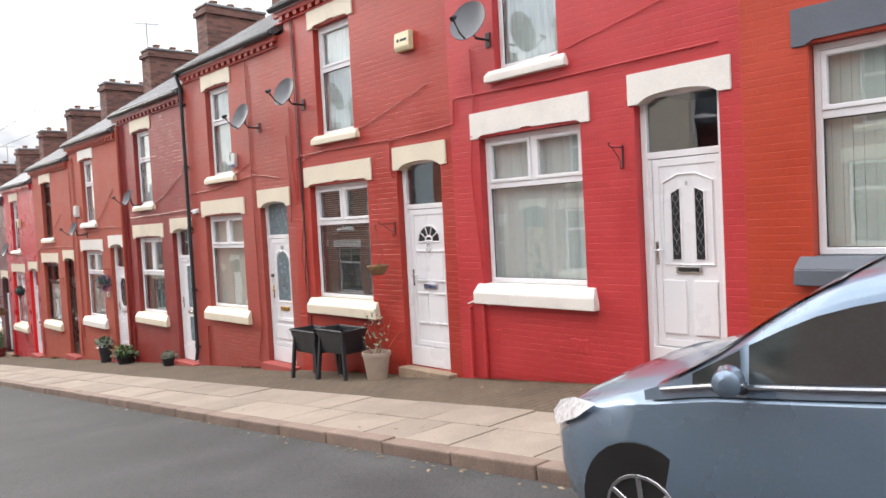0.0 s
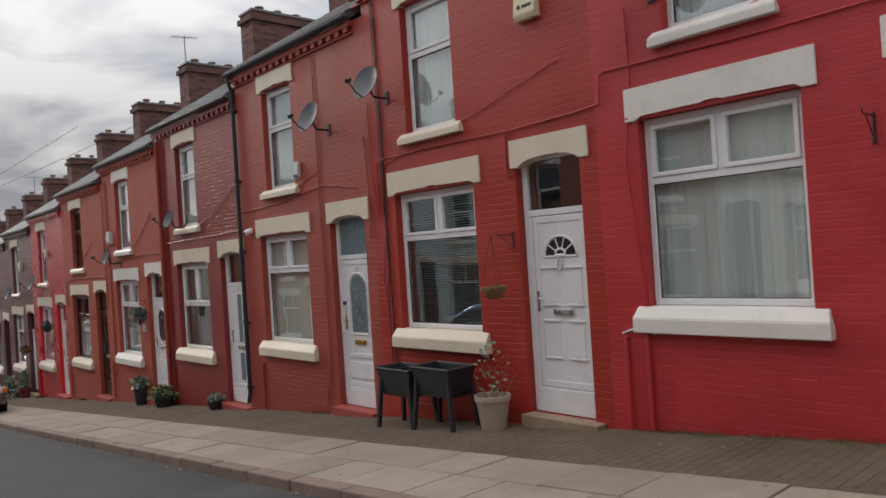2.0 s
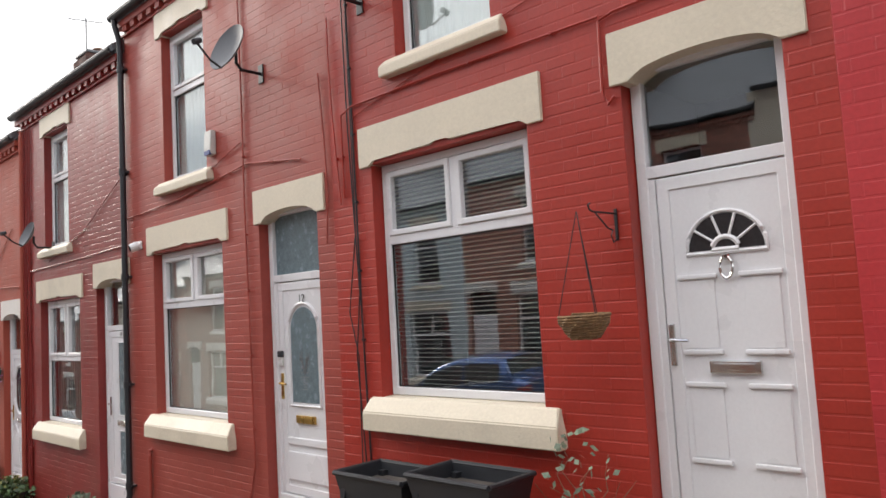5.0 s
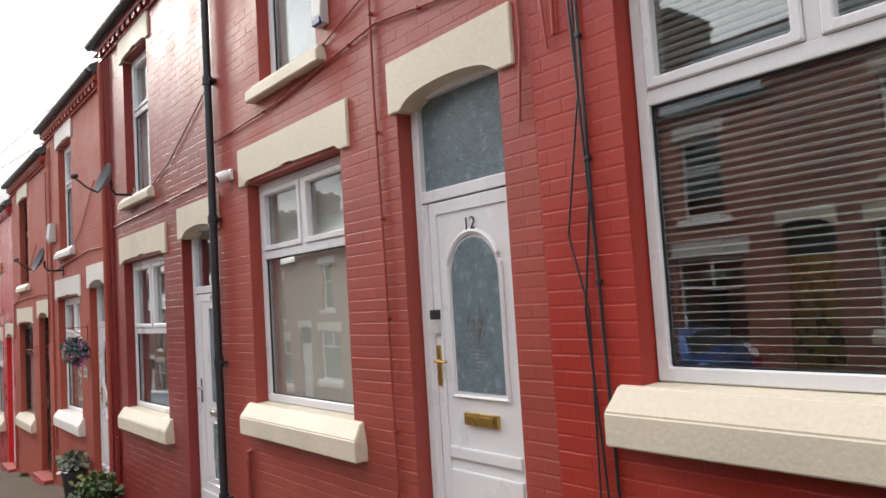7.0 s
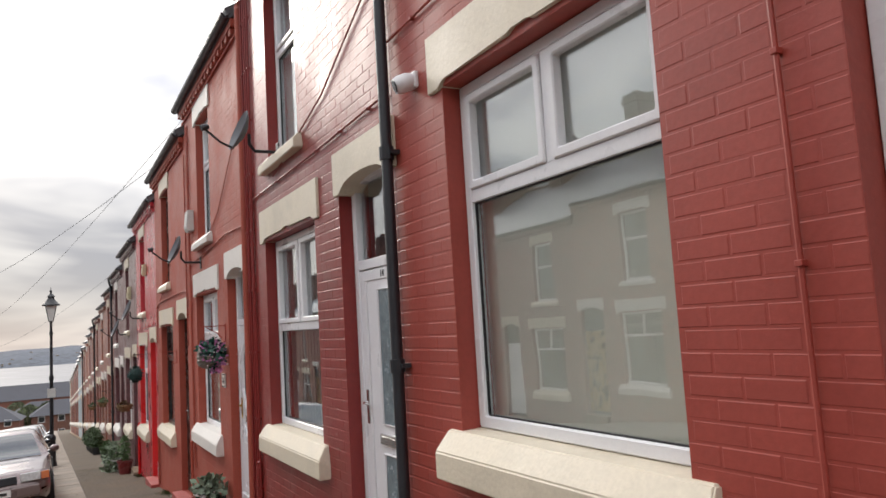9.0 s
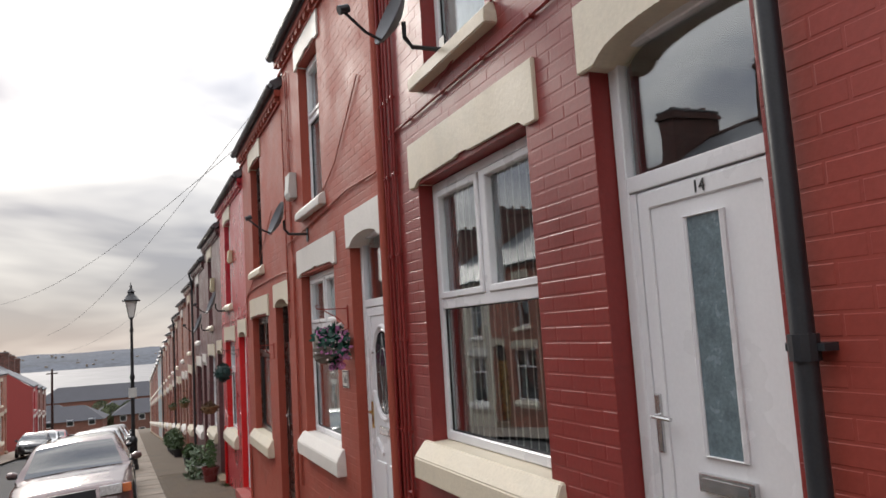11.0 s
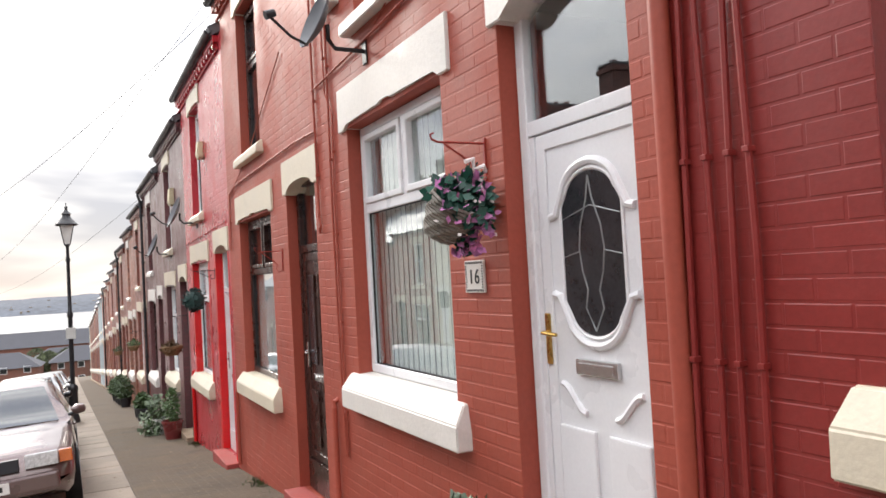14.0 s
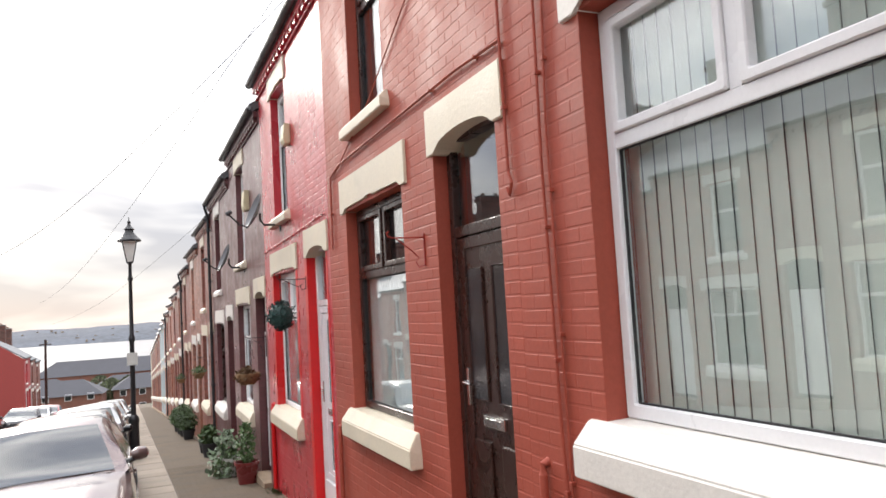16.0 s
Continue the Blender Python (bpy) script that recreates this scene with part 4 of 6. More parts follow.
# ---- fixtures on the fronts ----
def dish(k, u, w, label, aim=35, size=0.27):
    """A wall-mounted satellite dish facing up the street."""
    e = empty("satellite_dish", Matrix.Translation((FACE, seam(k) + along(u), head(k) + w)), label, "satellite dish", "satellite dishes")
    part("wall_plate", bx(-0.012, 0.0, -0.04, 0.04, -0.09, 0.09, b=0.003), M_BLACKIRON, e)
    part("wall_arm", tube(bmesh.new(), [(-0.01, 0, 0), (-0.22, 0, 0), (-0.27, 0, 0.06), (-0.27, 0, 0.16)], 0.016, 8), M_BLACKIRON, e)
    bm = bmesh.new()
    prof = [(0.0001, 0.0), (size * 0.35, 0.008), (size * 0.7, 0.032), (size * 0.95, 0.06), (size, 0.07), (size * 0.99, 0.078), (size * 0.93, 0.068), (size * 0.68, 0.04), (size * 0.33, 0.016), (0.0001, 0.008)]
    lathe(bm, prof, 24, squash=0.9)
    d = part("reflector", bm, M_DISH, e, smooth=True)
    turn = pose(-0.30, 0, 0.16) @ Euler((0, 0, radians(aim))).to_matrix().to_4x4() @ Euler((0, radians(-68), 0)).to_matrix().to_4x4()
    d.matrix_local = turn
    arm = bmesh.new()
    tube(arm, [(-size * 0.9, 0, 0.05), (-size * 0.9, 0, 0.18), (-size * 0.62, 0, 0.36)], 0.011, 6)
    a = part("feed_arm", arm, M_BLACKIRON, e)
    a.matrix_local = turn
    lb = bmesh.new()
    tube(lb, [(-size * 0.68, 0, 0.38), (-size * 0.45, 0, 0.33)], [0.03, 0.026], 10)
    l_ = part("receiver", lb, M_BLACKPL, e)
    l_.matrix_local = turn
    return e


dish(0, 2.90, 1.10, "weathered grey satellite dish on a crimson wall", 14)
dish(1, 3.20, 1.28, "grey satellite dish beside a cable run", 10, 0.25)
dish(2, 0.80, 1.44, "dark grey satellite dish on a terracotta wall", 6, 0.25)
dish(3, 2.45, 0.70, "dark satellite dish on a wall bracket", 4, 0.20)
dish(4, 2.62, 0.38, "dark satellite dish on a wall bracket", 4, 0.21)
dish(6, 2.40, 0.58, "dark satellite dish on a wall bracket", 4, 0.26)
dish(7, 2.00, 0.60, "dark satellite dish on a wall bracket", 4, 0.26)


def wall_box(name, k, u, w, su, sw, d, material, label, cat, extra=None):
    e = empty(name, Matrix.Translation((FACE, seam(k) + along(u), head(k) + w)), label, cat)
    pts = [(0.0, -sw), (-d * 0.75, -sw), (-d, -sw * 0.55), (-d * 0.8, sw), (0.0, sw)]
    part("case", prism(bmesh.new(), pts, 1, -su, su, 0.008), material, e)
    if extra:
        part("lower_panel", bx(-d - 0.004, -d * 0.5, -su * 0.8, su * 0.8, -sw * 0.98, -sw * 0.62, b=0.004), extra, e)
    return e


yb = wall_box("alarm_box", 1, 0.58, 1.75, 0.16, 0.13, 0.10, M_CREAMPL, "yellowed burglar alarm box on a brick-red wall", "alarm box")
part("lettering_bar", bx(-0.098, -0.085, -0.11, 0.02, 0.0, 0.03), M_BLACKPL, yb)
part("badge", lathe(bmesh.new(), [(0.0001, 0), (0.025, 0), (0.025, 0.004), (0.0001, 0.004)], 12), M_BLACKPL, yb).matrix_local = pose(-0.095, 0.07, 0.015, 0, -90, 0)
wall_box("alarm_box", 2, 1.70, 0.95, 0.07, 0.13, 0.07, M_GREYPL, "small white alarm box beside an upstairs window", "alarm box", mat("blue_plastic", (0.03, 0.05, 0.2), 0.4, bump=0))
wall_box("alarm_box", 4, 3.24, 1.06, 0.13, 0.16, 0.11, M_GREYPL, "pale grey alarm box beside an upstairs window", "alarm box")
wall_box("alarm_box", 6, 1.62, 1.64, 0.10, 0.13, 0.09, M_CREAMPL, "cream alarm box on a crimson wall", "alarm box")
wall_box("alarm_box", 7, 1.36, 1.70, 0.15, 0.17, 0.10, M_CREAMPL, "cream alarm box on a dark wall", "alarm box")

cc = empty("security_camera", Matrix.Translation((FACE, seam(2) + 3.53, head(2) + 0.06)), "white dome security camera under a lintel's edge", "camera")
part("base", bx(-0.03, 0.0, -0.05, 0.05, -0.05, 0.05, b=0.012), M_UPVC, cc)
part("housing", tube(bmesh.new(), [(-0.02, 0, 0.0), (-0.05, 0.0, -0.01), (-0.10, 0.015, -0.03), (-0.125, 0.02, -0.04)], [0.045, 0.055, 0.055, 0.045], 14), M_UPVC, cc, smooth=True)
part("lens", tube(bmesh.new(), [(-0.12, 0.018, -0.038), (-0.130, 0.021, -0.042)], 0.036, 14), M_DGLASS, cc)

for k, x_ in ((2, -0.10), (8, -0.07), (11, -0.05), (15, -0.05)):
    e = empty("drainpipe", Matrix.Translation((FACE, seam(k + 1) + x_, head(k))), "black cast-iron drainpipe from gutter to pavement", "drainpipe", "drainpipes")
    part("pipe", tube(bmesh.new(), [(-0.125, 0, 2.93), (-0.125, 0, 2.86), (-0.07, 0, 2.68), (-0.06, 0, 2.5), (-0.06, 0, -2.9), (-0.10, 0, -3.0 - 0.1)], 0.036, 12), M_BLACKPL, e, smooth=True)
    for w in (2.3, 1.0, -0.3, -1.6, -2.8):
        part("collar", tube(bmesh.new(), [(-0.06, 0, w - 0.04), (-0.06, 0, w + 0.04)], 0.046, 12), M_BLACKPL, e)
        part("bracket", bx(-0.06, 0.0, -0.07, 0.07, w - 0.012, w + 0.012), M_BLACKPL, e)


def cable(k, pts, material, label, r=0.007, off=0.008, clips=True):
    pts = [(along(u), w) for u, w in pts]
    e = empty("cable", Matrix.Translation((FACE, seam(k), head(k))), label, "cable", "cables on the fronts")
    part("run", tube(bmesh.new(), [(-off - r, u, w) for u, w in pts], r, 6), material, e)
    if clips:
        for (a, b_), (c, d) in zip(pts, pts[1:]):
            n = int(math.hypot(c - a, d - b_) / 0.55)
            for i in range(n):
                t = (i + 0.5) / n
                part("clip", bx(-off - 2 * r - 0.004, 0.0, a + (c - a) * t - 0.012, a + (c - a) * t + 0.012, b_ + (d - b_) * t - 0.010, b_ + (d - b_) * t + 0.010, b=0.003), material, e)
    return e


L = "thin cable painted over in the wall's red"
cable(0, [(0.0, 0.47), (1.2, 0.46), (2.0, 0.45), (3.50, 0.48), (3.56, 0.44), (3.58, 0.16)], M_RED8, L, 0.009)
cable(0, [(3.58, 0.16), (3.86, 0.14)], M_RED8, L, 0.009, clips=False)
cable(1, [(0.0, 0.48), (0.95, 0.45), (1.05, 0.42), (1.06, -0.02), (1.02, -0.10), (0.98, -0.06)], M_RED10, L, 0.010)
cable(1, [(1.05, 0.45), (2.4, 0.46), (3.36, 0.45), (3.50, 0.40), (3.50, -0.3)], M_RED10, L, 0.009)
cable(1, [(3.40, 2.70), (3.36, 0.5), (3.35, -1.2), (3.31, -2.85)], M_BLACKPL, "black cable running down a red front", 0.008)
cable(1, [(3.44, 2.70), (3.42, 0.3), (3.36, -1.1), (3.43, -1.6), (3.35, -2.85)], M_BLACKPL, "slack black cable running down a red front", 0.006, 0.012, False)
cable(1, [(3.38, 2.4), (3.38, -0.6), (3.50, -1.25), (3.41, -1.6), (3.43, -2.85)], M_BLACKPL, "slack black cable running down a red front", 0.005, 0.012, False)
cable(1, [(3.64, 1.3), (3.64, 0.9), (3.62, 0.45), (3.55, -0.35)], M_RED10, L, 0.007)
cable(0, [(3.22, 1.05), (3.2, 0.4), (3.30, -0.5), (3.14, -2.15)], M_RED8, L, 0.007)
cable(0, [(0.3, 1.05), (1.6, 0.78), (2.9, 0.52)], M_RED8, L, 0.005, clips=False)
cable(1, [(0.2, 1.1), (1.5, 0.75), (2.6, 0.52), (3.4, 0.35)], M_RED10, L, 0.005, clips=False)
cable(2, [(1.16, 2.7), (1.15, 1.2), (1.16, 0.2), (1.14, -0.9), (1.13, -2.3), (1.3, -2.8), (1.2, -2.9)], M_RED12, L, 0.009)
cable(2, [(0.2, 0.50), (1.1, 0.62), (2.4, 0.47), (3.8, 0.42)], M_RED12, L, 0.008)
cable(2, [(1.2, 0.85), (2.6, 0.45)], M_RED12, L, 0.006, clips=False)
cable(2, [(-0.10, 1.2), (-0.15, 0.6), (-0.17, 0.1), (-0.13, -0.3)], M_RED12, L, 0.008, clips=False)
cable(3, [(0.0, 0.48), (1.6, 0.44), (3.4, 0.42), (3.6, 0.38)], M_RED14, L, 0.009)
cable(3, [(0.05, 1.35), (1.2, 0.85), (2.6, 0.5)], M_RED14, L, 0.007, clips=False)
for i, u in enumerate((3.44, 3.53, 3.61, 3.72)):
    cable(3, [(u - 0.02, 2.7), (u, 1.0), (u + 0.03 * (-1) ** i, -0.2), (u, -1.5), (u + 0.02, -2.9)], M_RED14, "thick cable painted maroon", 0.012)
cable(4, [(0.0, 0.52), (0.9, 0.55), (2.4, 0.46), (3.86, 0.40)], M_RED16, L, 0.009)
cable(4, [(-0.13, 0.55), (-0.13, 0.1), (-0.12, -0.02)], M_RED16, L, 0.010)
cable(4, [(0.4, 1.5), (1.3, 0.9), (2.4, 0.5)], M_RED16, L, 0.006, clips=False)
cable(4, [(3.42, 2.6), (3.44, 0.2), (3.46, -0.7), (3.44, -2.0), (3.40, -2.6)], M_RED16, L, 0.009)
cable(4, [(3.55, 2.6), (3.52, 0.3), (3.36, 0.1), (3.40, -0.5), (3.38, -2.6)], M_RED16, L, 0.007)
cable(5, [(-0.12, 2.6), (-0.13, 0.4), (-0.14, -0.32), (-0.17, -0.38), (-0.14, -0.44), (-0.11, -0.40)], M_RED16, L, 0.010)
cable(5, [(-0.12, 0.42), (0.5, 0.44), (2.0, 0.42), (3.2, 0.40), (3.55, 0.33), (3.58, -0.4)], M_RED16, L, 0.010)
cable(5, [(0.9, 1.4), (2.2, 0.75), (3.5, 0.3)], M_RED16, L, 0.006, clips=False)
cable(6, [(0.0, 0.40), (1.4, 0.35), (3.8, 0.30)], M_RED20, L, 0.008)


def stub(k, u, top, material, label, r=0.022, bot=-3.15):
    e = empty("wall_pipe", Matrix.Translation((FACE, seam(k) + along(u), head(k))), label, "pipe", "pipes at the foot of the fronts")
    part("pipe", tube(bmesh.new(), [(-0.03, 0, bot), (-0.03, 0, top - 0.05), (-0.025, 0, top), (0.02, 0, top + 0.02)], r, 10), material, e, smooth=True)
    return e


stub(0, 3.42, -2.25, M_RED8, "red-painted pipe rising from the pavement")
stub(0, 3.17, -2.18, M_RED8, "red-painted pipe rising from the pavement")
stub(2, 3.3, -2.35, M_RED12, "terracotta-painted pipe rising from the pavement")
stub(3, 3.5, -2.3, M_RED14, "maroon-painted pipe rising from the pavement")
stub(4, 3.62, -2.2, M_RED16, "red-painted pipe rising from the pavement")
stub(5, 3.58, -2.15, M_RED16, "red-painted pipe rising from the pavement")
stub(6, 3.4, -1.95, M_REVEAL, "bright red pipe rising from the pavement", 0.03)
stub(3, 3.78, 2.7, M_RED16, "thick tile-red pipe running up a front", 0.038)
cable(0, [(3.46, -2.20), (3.32, -2.15), (3.18, -2.16), (3.08, -2.20)], M_GREYPL, "short white hose end on a crimson wall", 0.012, clips=False)

for k, u, w in ((0, 1.71, -2.60), (0, 3.03, -2.58)):
    e = empty("air_brick", Matrix.Translation((FACE, seam(k) + along(u), head(k) + w)), "red-painted air brick low in a wall", "air brick", "air bricks")
    part("plate", bx(-0.006, 0.004, -0.115, 0.115, -0.075, 0.075, b=0.003), HOUSES[k][0], e)
    for i in range(5):
        for j in range(3):
            part("slot", bx(-0.008, 0.0, -0.095 + i * 0.041, -0.068 + i * 0.041, -0.055 + j * 0.042, -0.030 + j * 0.042), HOUSES[k][0], e)


def leafcloud(name, e, n, cx, cy, cz, rx, rz, material, size=0.04, seed=0, droop=0.0):
    r = random.Random(seed)
    bm = bmesh.new()
    for _ in range(n):
        a, q = r.uniform(0, 6.283), math.sqrt(r.random())
        z = r.uniform(-1, 1)
        s = math.sqrt(max(0.02, 1 - z * z)) * q
        p = Vector((cx + rx * s * math.cos(a), cy + rx * s * math.sin(a), cz + rz * z - droop * s))
        d = Vector((r.uniform(-1, 1), r.uniform(-1, 1), r.uniform(-0.4, 1))).normalized()
        sd_ = d.orthogonal().normalized() * size * 0.4 * r.uniform(0.6, 1.3)
        d = d * size * r.uniform(0.6, 1.5)
        v = [bm.verts.new(p), bm.verts.new(p + d * 0.5 + sd_), bm.verts.new(p + d), bm.verts.new(p + d * 0.5 - sd_)]
        bm.faces.new(v)
    o = part(name, bm, material, e)
    o["kind"] = "stuff"
    return o


M_LEAF = mat("green_leaf", (0.055, 0.10, 0.030), 0.55, vary=0.4, scale=20, bump=0, object_vary=0.35)
M_LEAFG = mat("grey_green_leaf", (0.14, 0.18, 0.12), 0.7, vary=0.3, scale=20, bump=0, object_vary=0.35)
M_TEAL = mat("teal_artificial_leaf", (0.012, 0.10, 0.065), 0.5, vary=0.3, scale=20, bump=0, object_vary=0.3)
M_TOPIARY = mat("dark_topiary_leaf", (0.012, 0.045, 0.040), 0.6, vary=0.3, scale=30, bump=0, object_vary=0.4)
M_MAUVE = mat("mauve_petal", (0.58, 0.22, 0.48), 0.6, vary=0.3, scale=30, bump=0, object_vary=0.3)
M_WPETAL = mat("white_petal", (0.75, 0.68, 0.66), 0.6, vary=0.1, bump=0)
M_WICKER = mat("brown_wicker", (0.20, 0.12, 0.055), 0.8, vary=0.4, scale=30, fine=120, bump=0.4)
M_GWICKER = mat("grey_wicker", (0.20, 0.18, 0.15), 0.75, vary=0.3, scale=30, fine=120, bump=0.4)


def bracket(k, u, w, material, label, out=0.26, h=0.20):
    e = empty("hanging_bracket", Matrix.Translation((FACE, seam(k) + along(u), head(k) + w)), label, "bracket", "hanging brackets")
    part("wall_bar", bx(-0.010, 0.0, -0.010, 0.010, -h, 0.03, b=0.002), material, e)
    part("arm", tube(bmesh.new(), [(-0.006, 0, 0.0), (-out, 0, 0.0), (-out - 0.03, 0, 0.012), (-out - 0.04, 0, 0.035), (-out - 0.02, 0, 0.045)], 0.006, 6), material, e)
    part("scroll", tube(bmesh.new(), [(-0.006, 0, -h + 0.01), (-0.05, 0, -h - 0.01), (-0.07, 0, -h + 0.03), (-0.05, 0, -h + 0.06), (-0.10, 0, -0.09), (-out * 0.8, 0, -0.02), (-out * 0.9, 0, 0.0)], 0.005, 6), material, e)
    return e


def woven(bm, r_top, r_bot, h, rows=9, n=20):
    """A basket of stacked round withies with uprights."""
    pts = []
    for i in range(rows * n):
        t = i / (rows * n - 1)
        r = r_bot + (r_top - r_bot) * math.sin(t * 1.57) + 0.004 * (-1) ** i
        a = 6.2832 * i / n * (1 + 0.5 / n)
        pts.append((r * math.cos(a), r * math.sin(a), -h + h * t))
    tube(bm, pts, h / rows * 0.6, 5)
    lathe(bm, [(0.001, -h), (r_bot, -h), (r_bot, -h + 0.01), (0.001, -h + 0.01)], n)
    return bm


bracket(0, 1.10, -0.42, M_BLACKIRON, "black wrought-iron hanging bracket on a crimson wall", 0.22, 0.22)
bracket(1, 1.04, -0.76, M_BLACKIRON, "dark wrought-iron bracket holding a wicker basket", 0.26, 0.16)
hb_ = empty("hanging_basket", Matrix.Translation((FACE - 0.30, seam(1) + 1.12, head(1) - 1.34)), "empty brown wicker basket hanging from a bracket", "hanging basket", "hanging baskets")
part("basket", woven(bmesh.new(), 0.145, 0.07, 0.14), M_WICKER, hb_)
for a in (0, 2.09, 4.19):
    part("chain", tube(bmesh.new(), [(0.14 * math.cos(a), 0.14 * math.sin(a), 0.0), (0, 0, 0.59)], 0.003, 5), M_BLACKIRON, hb_)
bracket(4, 1.115, -0.56, M_REDIRON, "rust-red scrolled iron bracket", 0.27, 0.20)
fb_ = empty("hanging_basket", pose(FACE - 0.20, seam(4) + 1.065, head(4) - 0.85, 34, 18, 0), "tilted grey wicker basket of mauve artificial flowers", "hanging basket", "hanging baskets")
part("basket", woven(bmesh.new(), 0.13, 0.075, 0.22, 12), M_GWICKER, fb_)
leafcloud("leaves", fb_, 420, 0.02, 0, 0.05, 0.16, 0.09, M_TEAL, 0.06, 5, 0.08)
leafcloud("trailing_leaves", fb_, 160, 0.12, -0.04, -0.10, 0.07, 0.15, M_TEAL, 0.05, 6)
leafcloud("mauve_bloom", fb_, 170, 0.03, 0, 0.06, 0.185, 0.09, M_MAUVE, 0.05, 7, 0.10)
leafcloud("trailing_bloom", fb_, 90, 0.13, -0.05, -0.14, 0.07, 0.14, M_MAUVE, 0.05, 8)
leafcloud("white_bloom", fb_, 100, 0.05, 0, 0.05, 0.20, 0.11, M_WPETAL, 0.028, 9, 0.12)
part("bow", tube(bmesh.new(), [(-0.06, 0, 0.19), (-0.02, 0.02, 0.21), (0, 0, 0.17), (0.03, -0.02, 0.21), (0.06, 0, 0.18)], 0.012, 6), M_WPETAL, fb_)
part("hook", tube(bmesh.new(), [(0, 0, 0.05), (0, 0, 0.21)], 0.004, 5), M_BLACKIRON, fb_)
tile = empty("house_number_tile", Matrix.Translation((FACE, seam(4) + 1.28, head(4) - 1.235)), "white ceramic number tile with a dotted border", "number tile")
part("plaque", bx(-0.014, 0.0, -0.10, 0.10, -0.085, 0.085, b=0.003), M_WHITEST, tile)
for i in range(12):
    for s in (-1, 1):
        part("border_dot", bx(-0.0155, -0.010, -0.092 + i * 0.0158, -0.083 + i * 0.0158, s * 0.073 - 0.006, s * 0.073 + 0.006), M_BLACK, tile)
        if i < 9:
            part("border_dot", bx(-0.0155, -0.010, s * 0.086 - 0.006, s * 0.086 + 0.006, -0.060 + i * 0.0138, -0.052 + i * 0.0138), M_BLACK, tile)
for digit, v_ in (("1", 0.030), ("6", -0.032)):
    letters("numeral", digit, 0.11, Matrix.Translation((-0.0155, v_, -0.004)) @ Euler((radians(90), 0, radians(-90))).to_matrix().to_4x4(), M_BLACK, tile)
bracket(5, 1.18, -0.53, M_REDIRON, "empty rust-red iron bracket", 0.24, 0.20)
bracket(6, 1.02, -0.24, M_BLACKIRON, "white-tipped iron bracket holding a topiary ball", 0.30, 0.12)
tb = empty("topiary_ball", Matrix.Translation((FACE - 0.31, seam(6) + 1.02, head(6) - 0.66)), "dark green artificial topiary ball hanging from a bracket", "topiary ball")
leafcloud("foliage", tb, 900, 0, 0, 0, 0.165, 0.165, M_TOPIARY, 0.035, 12)
part("core", lathe(bmesh.new(), [(0.14 * math.cos(radians(a)) + 0.0001, 0.14 * math.sin(radians(a))) for a in range(-90, 91, 15)], 14), M_TOPIARY, tb)
part("chain", tube(bmesh.new(), [(0, 0, 0.14), (0, 0, 0.43)], 0.004, 5), M_BLACKIRON, tb)
bracket(7, 0.03, -0.62, M_BLACKIRON, "scrolled iron bracket holding a basket", 0.28, 0.3)
b22 = empty("hanging_basket", Matrix.Translation((FACE - 0.3, seam(7) + 0.03, head(7) - 1.15)), "brown basket of withered plants hanging from a bracket", "hanging basket", "hanging baskets")
part("basket", woven(bmesh.new(), 0.18, 0.09, 0.17), M_WICKER, b22)
leafcloud("withered_plant", b22, 260, 0, 0, 0.02, 0.2, 0.07, mat("withered_leaf", (0.12, 0.07, 0.03), 0.8, bump=0, object_vary=0.3), 0.06, 21, 0.1)
part("chain", tube(bmesh.new(), [(0, 0, 0), (0, 0, 0.53)], 0.004, 5), M_BLACKIRON, b22)
for k, u in ((9, 1.2), (11, 1.2)):
    bracket(k, u, -0.6, M_BLACKIRON, "iron bracket holding a small basket", 0.28, 0.2)
    q = empty("hanging_basket", Matrix.Translation((FACE - 0.3, seam(k) + along(u), head(k) - 1.0)), "small dark hanging basket with plants", "hanging basket", "hanging baskets")
    part("basket", woven(bmesh.new(), 0.15, 0.08, 0.15, 6, 12), M_WICKER, q)
    leafcloud("plant", q, 160, 0, 0, 0.05, 0.18, 0.1, M_LEAF, 0.06, k)
    part("chain", tube(bmesh.new(), [(0, 0, 0), (0, 0, 0.42)], 0.004, 5), M_BLACKIRON, q)

